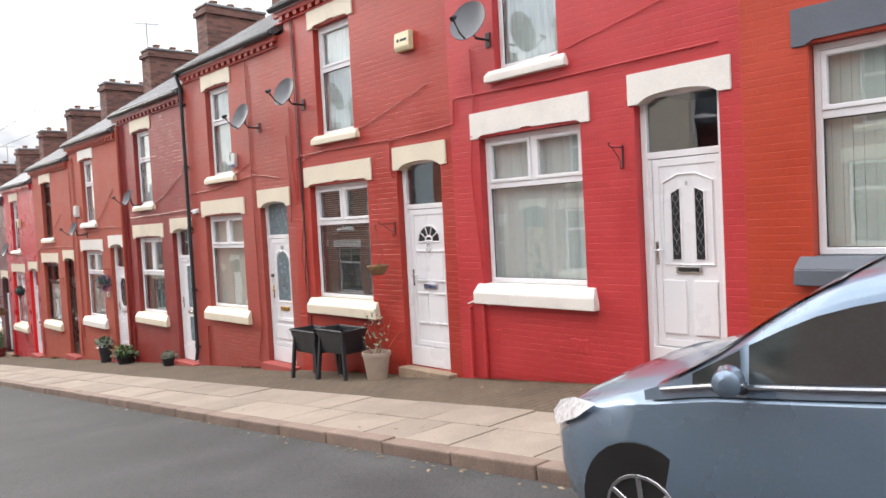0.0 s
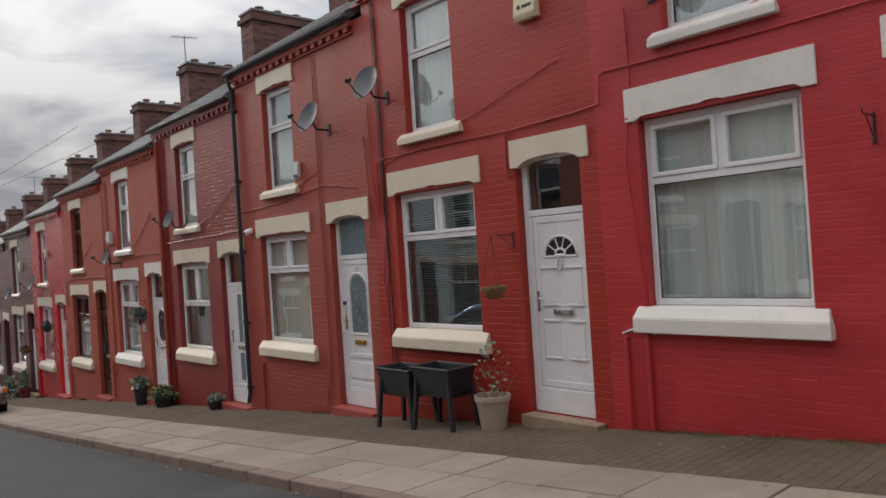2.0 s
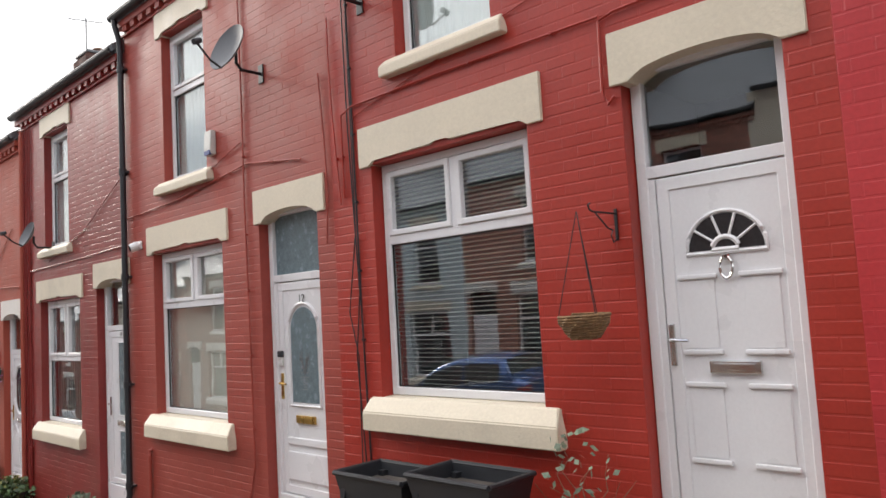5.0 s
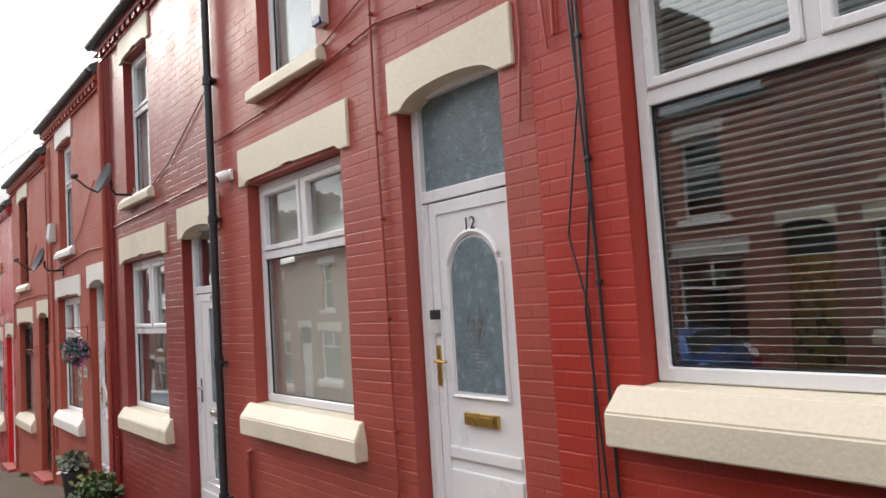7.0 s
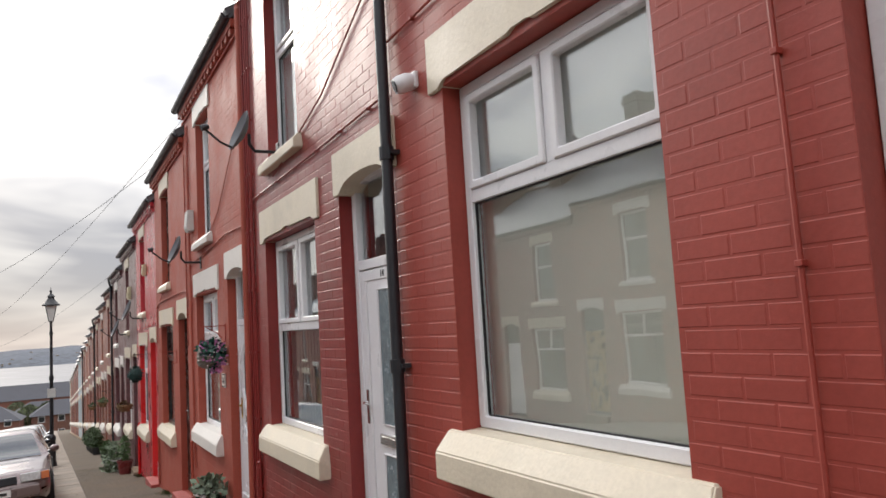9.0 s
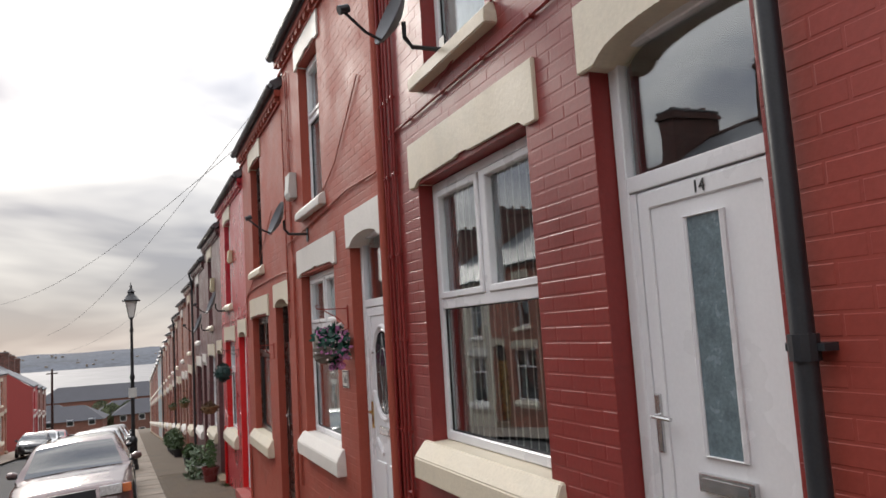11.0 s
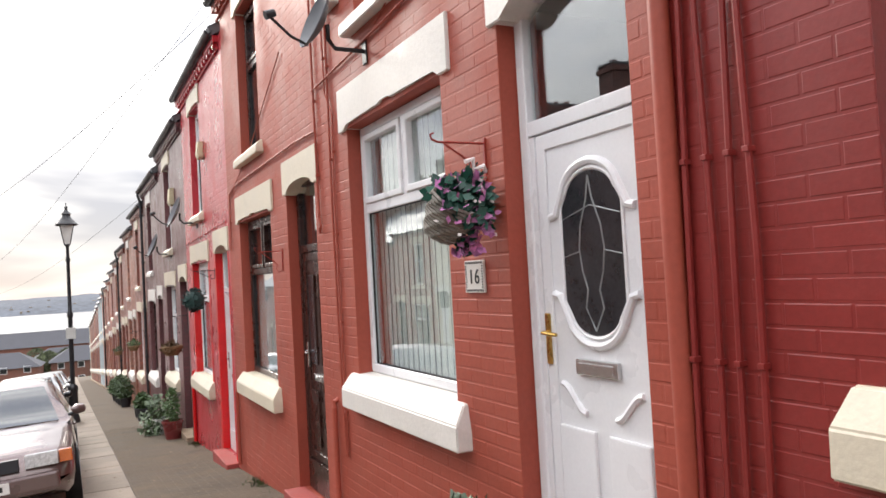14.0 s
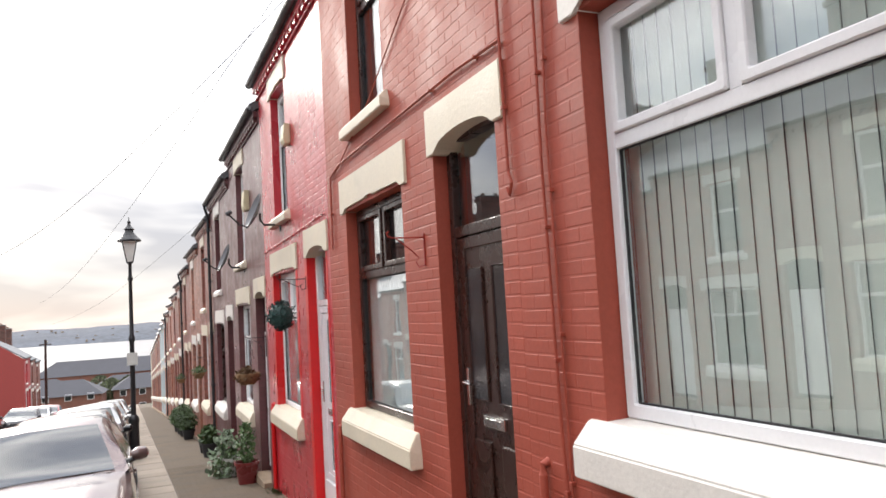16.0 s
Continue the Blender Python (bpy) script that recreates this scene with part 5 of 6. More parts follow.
# ---- on the pavement ----
def trough(y, label):
    """A deep black planter on four splayed legs."""
    e = empty("planter_trough", Matrix.Translation((FACE - 0.40, y, ground_z(y) + 0.0)), label, "planter", "planters")
    bm = bmesh.new()
    lo = [(-0.16, -0.27, 0.40), (0.16, -0.27, 0.40), (0.16, 0.27, 0.40), (-0.16, 0.27, 0.40)]
    hi = [(-0.22, -0.35, 0.75), (0.22, -0.35, 0.75), (0.22, 0.35, 0.75), (-0.22, 0.35, 0.75)]
    hi2 = [(x_ * 0.93, y_ * 0.95, 0.75) for x_, y_, _ in hi]
    so = [(x_ * 0.88, y_ * 0.92, 0.66) for x_, y_, _ in hi]
    rows = [[bm.verts.new(p) for p in q] for q in (lo, hi, hi2, so)]
    bm.faces.new(rows[0][::-1])
    for a, c in zip(rows, rows[1:]):
        for i in range(4):
            bm.faces.new((a[i], a[(i + 1) % 4], c[(i + 1) % 4], c[i]))
    part("tub", bm, M_BLACKPL, e)
    rim = bmesh.new()
    for a, c in zip(hi, hi[1:] + hi[:1]):
        tube(rim, [Vector(a), Vector(c)], 0.018, 8)
    part("rim", rim, M_BLACKPL, e)
    part("soil", bx(-0.19, 0.19, -0.32, 0.32, 0.64, 0.662), M_JOINT, e)
    for sx in (-1, 1):
        for sy in (-1, 1):
            lg = bmesh.new()
            a = [(sx * 0.15, sy * 0.25), (sx * 0.20, sy * 0.25), (sx * 0.20, sy * 0.30), (sx * 0.15, sy * 0.30)]
            t_ = [bm_ for bm_ in a]
            v0 = [lg.verts.new((sx * 0.21 + (p[0] - sx * 0.175) * 0.95, sy * 0.36 + (p[1] - sy * 0.275) * 0.95, 0.0 - FALL * sy * 0.36)) for p in a]
            v1 = [lg.verts.new((p[0], p[1], 0.70)) for p in t_]
            lg.faces.new(v0)
            lg.faces.new(v1)
            for i in range(4):
                lg.faces.new((v0[i], v0[(i + 1) % 4], v1[(i + 1) % 4], v1[i]))
            part("leg", lg, M_BLACKPL, e)
    return e


trough(9.10, "black plastic planter on splayed legs, soil-filled")
trough(9.84, "black plastic planter on splayed legs, soil-filled")


def pot(y, out, r, h, material, label, sq=False):
    e = empty("plant_pot", Matrix.Translation((FACE - out, y, ground_z(y) - 0.005)), label, "plant pot", "plant pots")
    prof = [(r * 0.72, 0), (r * 0.98, h * 0.86), (r * 1.06, h * 0.87), (r * 1.06, h), (r * 0.95, h), (r * 0.92, h * 0.85), (0.001, h * 0.84)]
    b_ = part("pot", lathe(bmesh.new(), prof, 4 if sq else 20), material, e, smooth=not sq)
    if sq:
        b_.rotation_euler = (0, 0, 0.785)
    return e


M_BEIGEPL = mat("beige_plastic", (0.36, 0.29, 0.23), 0.6, vary=0.12, scale=6, dark=0.2)
M_REDPOT = mat("glazed_red_pot", (0.16, 0.025, 0.025), 0.3, vary=0.15)
p1 = pot(8.34, 0.33, 0.20, 0.40, M_BEIGEPL, "beige plastic pot with a straggly shrub")
twigs = bmesh.new()
rt = random.Random(8)
for i in range(9):
    a = rt.uniform(0, 6.28)
    p = Vector((0.05 * math.cos(a), 0.05 * math.sin(a), 0.33))
    pts = [p]
    for j in range(5):
        p = p + Vector((rt.uniform(-0.06, 0.06) + 0.035 * math.cos(a), rt.uniform(-0.06, 0.06) + 0.035 * math.sin(a), rt.uniform(0.05, 0.14)))
        pts.append(p)
    tube(twigs, pts, [0.005, 0.004, 0.004, 0.003, 0.002, 0.002], 5)
part("twigs", twigs, mat("twig_bark", (0.13, 0.09, 0.05), 0.8), p1)
leafcloud("sparse_leaves", p1, 70, 0, 0, 0.72, 0.22, 0.30, M_LEAFG, 0.05, 31)
p2 = pot(20.22, 0.22, 0.17, 0.42, M_BLACKPL, "tall black pot with pale grey-leaved plants")
leafcloud("grey_plant", p2, 240, 0, 0, 0.52, 0.2, 0.13, M_LEAFG, 0.09, 32)
leafcloud("white_bloom", p2, 40, -0.06, 0, 0.45, 0.16, 0.07, M_WPETAL, 0.06, 33)
p3 = pot(18.69, 0.26, 0.22, 0.26, M_BLACKPL, "low black bowl of green trailing plants")
leafcloud("plant", p3, 420, 0, 0, 0.32, 0.30, 0.13, M_LEAF, 0.08, 34, 0.08)
leafcloud("yellow_leaves", p3, 90, 0, 0.05, 0.36, 0.26, 0.12, mat("yellow_green_leaf", (0.20, 0.20, 0.04), 0.6, bump=0, object_vary=0.3), 0.06, 35)
p4 = pot(16.12, 0.22, 0.15, 0.19, M_BLACKPL, "small dark pot with a low plant")
leafcloud("plant", p4, 160, 0, 0, 0.22, 0.16, 0.09, M_LEAFG, 0.06, 36)
p5 = pot(31.86, 0.25, 0.19, 0.36, M_REDPOT, "red glazed pot with a small conifer")
leafcloud("conifer", p5, 700, 0, 0, 0.62, 0.15, 0.33, M_LEAF, 0.05, 37)
p6 = pot(33.19, 0.36, 0.20, 0.34, M_GREYPL, "grey pot of straggling ferny green plants")
leafcloud("fern", p6, 420, -0.05, 0.05, 0.42, 0.34, 0.38, M_LEAFG, 0.10, 38, 0.25)
leafcloud("fern_green", p6, 260, -0.05, 0.0, 0.38, 0.30, 0.32, M_LEAF, 0.08, 39, 0.2)
for i, (y_, r_) in enumerate(((37.6, 0.2), (39.0, 0.25), (44.9, 0.3), (46.9, 0.4), (48.5, 0.35), (50.5, 0.3))):
    q = pot(y_, 0.3, 0.2, 0.33, M_BLACKPL, "black pot with a bushy dark shrub", sq=(i == 1))
    if i != 1:
        leafcloud("shrub", q, 650, -0.02, 0, 0.30 + r_ * 0.9, r_ * 1.05, r_ * 1.05, M_LEAF, 0.08, 50 + i)
wd = tagged(new("weeds"), "low weeds and moss along the wall's foot", "weeds", kind="stuff")
bm = bmesh.new()
rw = random.Random(77)
for _ in range(900):
    y_ = rw.choice((5.2, 5.9, 6.2, 4.6, 9.3, 12.6, 25.5, 30.4)) + rw.gauss(0, 0.22)
    x_ = FACE - abs(rw.gauss(0, 0.07)) - 0.01
    z_ = ground_z(y_)
    hgt = rw.uniform(0.015, 0.07)
    dx, dy = rw.uniform(-0.03, 0.03), rw.uniform(-0.03, 0.03)
    v = [bm.verts.new(p) for p in ((x_ - 0.008, y_, z_), (x_ + 0.004, y_ + 0.01, z_), (x_ + dx, y_ + dy, z_ + hgt))]
    bm.faces.new(v)
w_ob = part("weed_blades", bm, M_LEAF)
bpy.data.objects.remove(wd)
w_ob.name = "weeds"
tagged(w_ob, "low weeds and moss along the wall's foot", "weeds", kind="stuff")
bm = bmesh.new()
for _ in range(500):
    y_ = rw.uniform(2, 34)
    x_ = rw.choice((KERB - 0.10 - abs(rw.gauss(0, 0.10)), KERB - 0.10 - abs(rw.gauss(0, 0.05)), rw.uniform(KERB + 0.1, FACE - 0.05), FACE - 0.05 - abs(rw.gauss(0, 0.35))))
    z_ = ground_z(y_) + (-0.094 if x_ < KERB - 0.085 else 0.014)
    a, s = rw.uniform(0, 6.28), rw.uniform(0.012, 0.035)
    c_, s_ = math.cos(a) * s, math.sin(a) * s
    v = [bm.verts.new(p) for p in ((x_ + c_, y_ + s_, z_), (x_ - s_ * 0.6, y_ + c_ * 0.6, z_ + 0.006), (x_ - c_, y_ - s_, z_ + 0.004), (x_ + s_ * 0.6, y_ - c_ * 0.6, z_ + 0.002))]
    bm.faces.new(v)
tagged(part("fallen_leaves", bm, mat("dry_leaf", (0.20, 0.15, 0.09), 0.8, vary=0.5, bump=0, object_vary=0.5)), "dry fallen leaves and litter on pavement and gutter", "litter", kind="stuff")

# ---- street lamp ----
lamp = empty("street_lamp", Matrix.Translation((4.59, 40.0, ground_z(40.0) - 0.01)) @ Matrix.Scale(1.04, 4), "black cast-iron Victorian-style street lamp with glazed lantern", "street lamp")
part("base", lathe(bmesh.new(), [(0.15, 0), (0.15, 0.12), (0.12, 0.2), (0.115, 0.85), (0.13, 0.9), (0.12, 0.98), (0.06, 1.05)], 16), M_BLACKIRON, lamp, smooth=True)
part("column", lathe(bmesh.new(), [(0.06, 1.0), (0.055, 2.8), (0.075, 2.85), (0.075, 2.93), (0.05, 2.98), (0.042, 4.3), (0.065, 4.35), (0.04, 4.45), (0.04, 4.72), (0.09, 4.78)], 14), M_BLACKIRON, lamp, smooth=True)
lant = part("lantern_frame", bmesh.new(), M_BLACKIRON, lamp)
for i in range(4):
    a = 0.785 + i * 1.5708
    part("lantern_bar", tube(bmesh.new(), [(0.10 * math.cos(a), 0.10 * math.sin(a), 4.78), (0.235 * math.cos(a), 0.235 * math.sin(a), 5.30)], 0.012, 6), M_BLACKIRON, lamp)
bpy.data.objects.remove(lant)
M_LANT = mat("lantern_glass", (0.72, 0.70, 0.66), 0.15, vary=0.08, bump=0)
gl = part("glazing", lathe(bmesh.new(), [(0.095, 4.79), (0.228, 5.295)], 4), M_LANT, lamp, "cloudy white lantern glass")
gl.rotation_euler = (0, 0, 0.785)
part("cap", lathe(bmesh.new(), [(0.27, 5.29), (0.28, 5.32), (0.20, 5.40), (0.10, 5.52), (0.10, 5.58), (0.13, 5.60), (0.05, 5.68), (0.03, 5.74), (0.045, 5.78), (0.012, 5.82), (0.008, 5.90)], 14), M_BLACKIRON, lamp, smooth=True)
part("sign_plate", bx(-0.12, 0.12, -0.085, -0.075, 2.25, 2.55, b=0.003), M_GREYPL, lamp, "small pale notice plate")


# ---- cars ----
def interp(tab, s):
    for (a, va), (c, vc) in zip(tab, tab[1:]):
        if s <= c:
            t = (s - a) / (c - a)
            t = t * t * (3 - 2 * t) * 0.5 + t * 0.5
            return va + (vc - va) * t
    return tab[-1][1]


M_TYRE = mat("tyre_rubber", (0.016, 0.016, 0.017), 0.8, bump=0.2)
M_ALLOY = mat("alloy_wheel", (0.42, 0.42, 0.43), 0.35, 0.9, bump=0)
M_CARGLASS = mat("tinted_car_glass", (0.030, 0.037, 0.037), 0.04, vary=0.1, bump=0, coat=1.0)
M_LAMPGL = mat("headlamp_glass", (0.55, 0.56, 0.56), 0.08, vary=0.3, scale=25, bump=0.2, coat=1.0)
M_REDLAMP = mat("rear_lamp_red", (0.35, 0.015, 0.015), 0.15, bump=0, coat=1.0)
M_AMBER = mat("amber_indicator", (0.55, 0.14, 0.03), 0.15, bump=0, coat=1.0)
M_PLATE = mat("white_number_plate", (0.72, 0.72, 0.68), 0.4, bump=0)
M_PLATEY = mat("yellow_number_plate", (0.66, 0.50, 0.06), 0.4, bump=0)


def carpaint(name, c):
    return mat(name, c, 0.28, 0.45, vary=0.05, scale=1.2, bump=0.0, coat=1.0)


SHAPES = {
    "hatch": dict(L=3.95, W=1.72, H=1.47, deck=[(0, 0.86), (0.06, 0.98), (0.30, 0.99), (0.70, 0.955), (0.80, 0.915), (0.93, 0.81), (0.985, 0.68), (1.0, 0.5)],
                  roof=[(0.05, 0.96), (0.12, 1.38), (0.28, 1.465), (0.44, 1.47), (0.56, 1.37), (0.79, 0.925)], plan=[(0, 0.72), (0.05, 0.93), (0.2, 1.0), (0.75, 1.0), (0.88, 0.95), (0.96, 0.80), (1.0, 0.52)], axle=(0.17, 0.81), win=(0.14, 0.715)),
    "saloon": dict(L=4.85, W=1.78, H=1.42, deck=[(0, 0.70), (0.02, 0.93), (0.10, 0.97), (0.30, 0.95), (0.68, 0.92), (0.80, 0.86), (0.96, 0.72), (0.99, 0.62), (1.0, 0.5)],
                   roof=[(0.17, 0.95), (0.30, 1.34), (0.40, 1.41), (0.52, 1.42), (0.58, 1.36), (0.72, 0.91)], plan=[(0, 0.86), (0.04, 0.95), (0.2, 1.0), (0.8, 1.0), (0.94, 0.96), (0.985, 0.90), (1.0, 0.80)], axle=(0.20, 0.81), win=(0.25, 0.66)),
}


def car(m, shape, body_mat, label, group="parked cars", plate_text=""):
    """A parked car: its length along +y (nose), wheels on z 0."""
    S = SHAPES[shape]
    Lc, hw, H_ = S["L"], S["W"] / 2, S["H"]
    e = empty("car", m, label, "car", group)
    Y = lambda s: (s - 0.5) * Lc
    N = 40
    bm = bmesh.new()
    rings = []
    for i in range(N + 1):
        s = i / N
        dk, pl = interp(S["deck"], s), interp(S["plan"], s) * hw
        lift = 0.20 + 0.10 * max(0, (s - 0.93) / 0.07) + 0.10 * max(0, (0.05 - s) / 0.05)
        mid = min(0.62, dk - 0.12)
        prof = [(0.0, lift), (pl * 0.9, lift), (pl * 0.97, lift + 0.07), (pl, 0.42), (pl * 0.995, mid), (pl * 0.965, dk - 0.07), (pl * 0.90, dk - 0.02), (pl * 0.6, dk + 0.012), (0.0, dk + 0.022)]
        full = prof + [(-x_, z_) for x_, z_ in prof[-2:0:-1]]
        rings.append([bm.verts.new((x_, Y(s), z_)) for x_, z_ in full])
    n = len(rings[0])
    for a, c in zip(rings, rings[1:]):
        for q in range(n):
            bm.faces.new((a[q], a[(q + 1) % n], c[(q + 1) % n], c[q]))
    bm.faces.new(rings[0])
    bm.faces.new(rings[-1][::-1])
    part("body", bm, body_mat, e, smooth=True)
    # greenhouse: painted shell, glass set into it
    r0, r1 = S["roof"][0][0], S["roof"][-1][0]
    def shell(s):
        z = interp(S["roof"], s)
        dk = interp(S["deck"], s)
        wb = interp(S["plan"], s) * hw * 0.955
        t = max(0.0, min(1.0, (z - dk) / (H_ - 0.95)))
        return z, dk - 0.05, wb, wb - 0.19 * t
    bm = bmesh.new()
    rings = []
    M2 = 26
    for i in range(M2 + 1):
        s = r0 + (r1 - r0) * i / M2
        z, zb, wb, wr = shell(s)
        prof = [(wb, zb), (wr + (wb - wr) * 0.12, z - 0.10 * min(1, max(0.1, (z - zb) * 2))), (wr * 0.96, z - 0.035), (wr * 0.80, z - 0.008), (0.0, z + 0.012)]
        full = prof + [(-x_, z_) for x_, z_ in prof[-2::-1]]
        rings.append([bm.verts.new((x_, Y(s), z_)) for x_, z_ in full])
    for a, c in zip(rings, rings[1:]):
        for q in range(len(a) - 1):
            bm.faces.new((a[q], a[q + 1], c[q + 1], c[q]))
    part("roof", bm, body_mat, e, smooth=True)
    def side_pt(s, f, sgn, lift=0.006):
        z, zb, wb, wr = shell(s)
        dk = interp(S["deck"], s)
        zt = z - 0.10 * min(1, max(0.1, (z - zb) * 2))
        zz = dk + (zt - dk) * f
        xx = wb + (wr + (wb - wr) * 0.12 - wb) * (zz - zb) / max(0.05, zt - zb)
        return (sgn * (xx + lift), Y(s), zz)
    w0_, w1_ = S["win"]
    for sgn in (-1, 1):
        cut = w0_ + (w1_ - w0_) * (0.40 if shape == "hatch" else 0.46)
        for a, c in ((w0_, cut - 0.008), (cut + 0.008, w1_ - 0.055), (w1_ - 0.045, w1_ + 0.01)):
            bm = bmesh.new()
            lo, hi = [], []
            for i in range(9):
                s = a + (c - a) * i / 8
                lo.append(bm.verts.new(side_pt(s, 0.03, sgn)))
                hi.append(bm.verts.new(side_pt(s, 0.93, sgn)))
            for i in range(8):
                bm.faces.new((lo[i], lo[i + 1], hi[i + 1], hi[i]))
            part("side_window", bm, M_CARGLASS, e, smooth=True)
        part("waist_trim", tube(bmesh.new(), [side_pt(w0_ + (w1_ + 0.05 - w0_) * i / 10, -0.02, sgn, 0.012) for i in range(11)], 0.011, 6), M_CHROME, e)
        part("door_seam", tube(bmesh.new(), [(sgn * (hw * 0.992), Y(cut), 0.30), (sgn * (hw * 1.0), Y(cut), 0.45), (sgn * (hw * 0.998), Y(cut), 0.60), (sgn * hw * 0.965, Y(cut), interp(S["deck"], cut) - 0.07)], 0.005, 4), M_BLACKPL, e)
        if shape == "saloon":
            part("rub_strip", tube(bmesh.new(), [(sgn * hw * 1.0, Y(0.24), 0.52), (sgn * hw * 1.002, Y(0.5), 0.52), (sgn * hw * 1.0, Y(0.74), 0.53)], 0.018, 6), body_mat, e)
        part("handle", bx(*sorted((sgn * (hw * 0.985), sgn * (hw * 0.985 + 0.03))), Y(cut) + 0.06, Y(cut) + 0.24, 0.76, 0.79, b=0.008), M_CHROME if shape == "hatch" else body_mat, e)
        ms = w1_ - 0.06
        mp = side_pt(ms, 0.10, sgn)
        mir = part("mirror", tube(bmesh.new(), [(mp[0] + sgn * 0.05, mp[1] + 0.05, mp[2] + 0.02), (mp[0] + sgn * 0.11, mp[1] + 0.05, mp[2] + 0.03), (mp[0] + sgn * 0.18, mp[1] + 0.03, mp[2] + 0.03), (mp[0] + sgn * 0.20, mp[1] + 0.02, mp[2] + 0.03)], [0.04, 0.066, 0.058, 0.03], 12), body_mat, e, smooth=True)
        part("mirror_stalk", tube(bmesh.new(), [(mp[0] - sgn * 0.02, mp[1] + 0.05, mp[2] - 0.04), (mp[0] + sgn * 0.09, mp[1] + 0.05, mp[2] + 0.0)], 0.03, 8), M_BLACKPL, mir)
        for s in S["axle"]:
            px = interp(S["plan"], s) * hw
            # flat black disc on the uncut body stands for the shaded arch hollow
            ar = bmesh.new()
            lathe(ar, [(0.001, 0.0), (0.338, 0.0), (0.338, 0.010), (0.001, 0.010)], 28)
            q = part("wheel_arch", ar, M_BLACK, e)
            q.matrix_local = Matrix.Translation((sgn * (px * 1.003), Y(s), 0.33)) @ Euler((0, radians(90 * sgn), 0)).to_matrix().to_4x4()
            wh = bmesh.new()
            lathe(wh, [(0.20, -0.17), (0.29, -0.17), (0.305, -0.14), (0.305, -0.02), (0.29, 0.0), (0.215, 0.0), (0.205, -0.02)], 28)
            wo = part("wheel", wh, M_TYRE, e, smooth=True)
            wo.matrix_local = Matrix.Translation((sgn * (px + 0.012), Y(s), 0.305)) @ Euler((0, radians(90 * sgn), 0)).to_matrix().to_4x4()
            part("hub_plate", lathe(bmesh.new(), [(0.001, -0.06), (0.205, -0.06), (0.205, -0.05), (0.001, -0.05)], 24), M_BLACKPL, wo)
            part("rim", tube(bmesh.new(), [(0.20 * math.cos(a * 0.2618), 0.20 * math.sin(a * 0.2618), -0.006) for a in range(24)], 0.013, 6, True), M_ALLOY, wo)
            for i in range(7):
                a = i * 0.8976
                sp = bmesh.new()
                tube(sp, [(0.03 * math.cos(a), 0.03 * math.sin(a), -0.018), (0.195 * math.cos(a), 0.195 * math.sin(a), -0.010)], [0.026, 0.020], 6)
                part("spoke", sp, M_ALLOY, wo)
        # lamps
        fx = 0.60 if shape == "hatch" else 0.66
        hl = bmesh.new()
        if shape == "hatch":
            lo = [(sgn * hw * f * interp(S["plan"], s), Y(s) + 0.0, z_) for f, s, z_ in ((0.985, 0.86, 0.83), (0.99, 0.90, 0.74), (1.0, 0.955, 0.66), (1.0, 0.975, 0.71), (0.86, 0.965, 0.765), (0.90, 0.92, 0.815))]
            vs = [hl.verts.new((p[0] + sgn * 0.008, p[1] + 0.006, p[2] + 0.006)) for p in lo]
            hl.faces.new(vs)
            part("headlight", hl, M_LAMPGL, e)
        else:
            box(hl, *sorted((sgn * hw * 0.46, sgn * hw * 0.80)), Y(0.985), Y(1.0) + 0.012, 0.56, 0.70, 0.012)
            part("headlight", hl, M_LAMPGL, e)
            part("indicator", bx(*sorted((sgn * hw * 0.81, sgn * hw * 0.95)), Y(0.965), Y(0.992), 0.56, 0.69, b=0.012), M_AMBER, e)
        part("rear_light", bx(*sorted((sgn * hw * 0.52, sgn * hw * 0.88)), Y(0.0) - 0.012, Y(0.03), 0.66, 0.82, b=0.012), M_REDLAMP, e)
    for (sa, sb_, nm) in ((r1 - 0.005, S["roof"][-2][0] + 0.012, "windscreen"), (r0 + 0.012, S["roof"][1][0] - 0.008, "rear_window")):
        bm = bmesh.new()
        prev = None
        for i in range(7):
            s = sa + (sb_ - sa) * i / 6
            z, zb, wb, wr = shell(s)
            row = [bm.verts.new((f * wr * 0.86, Y(s), z + 0.014 * (1 - f * f) + 0.006 - 0.008 * abs(f))) for f in (-1, -0.75, -0.4, 0, 0.4, 0.75, 1)]
            if prev:
                for q in range(6):
                    bm.faces.new((prev[q], prev[q + 1], row[q + 1], row[q]))
            prev = row
        part(nm, bm, M_CARGLASS, e, smooth=True)
    part("grille", bx(-hw * 0.40, hw * 0.40, Y(1.0) - 0.05, Y(1.0) + 0.014, 0.55, 0.68, b=0.01), M_BLACKPL, e)
    fw = 0.80 if shape == "saloon" else 0.44
    part("front_bumper", bx(-hw * fw, hw * fw, Y(1.0) - 0.10, Y(1.0) + 0.05, 0.32, 0.50, b=0.03), body_mat, e)
    part("rear_bumper", bx(-hw * 0.84, hw * 0.84, Y(0.0) - 0.05, Y(0.0) + 0.10, 0.34, 0.54, b=0.03), body_mat, e)
    fp = part("number_plate", bx(-0.26, 0.26, Y(1.0) + 0.045, Y(1.0) + 0.058, 0.36, 0.47, b=0.003), M_PLATE, e)
    part("plate_bar", bx(-0.20, 0.20, Y(1.0) + 0.056, Y(1.0) + 0.060, 0.39, 0.44), M_BLACK, fp)
    rp = part("rear_number_plate", bx(-0.26, 0.26, Y(0.0) - 0.058, Y(0.0) - 0.045, 0.40, 0.51, b=0.003), M_PLATEY, e)
    part("plate_bar", bx(-0.20, 0.20, Y(0.0) - 0.060, Y(0.0) - 0.056, 0.43, 0.48), M_BLACK, rp)
    return e


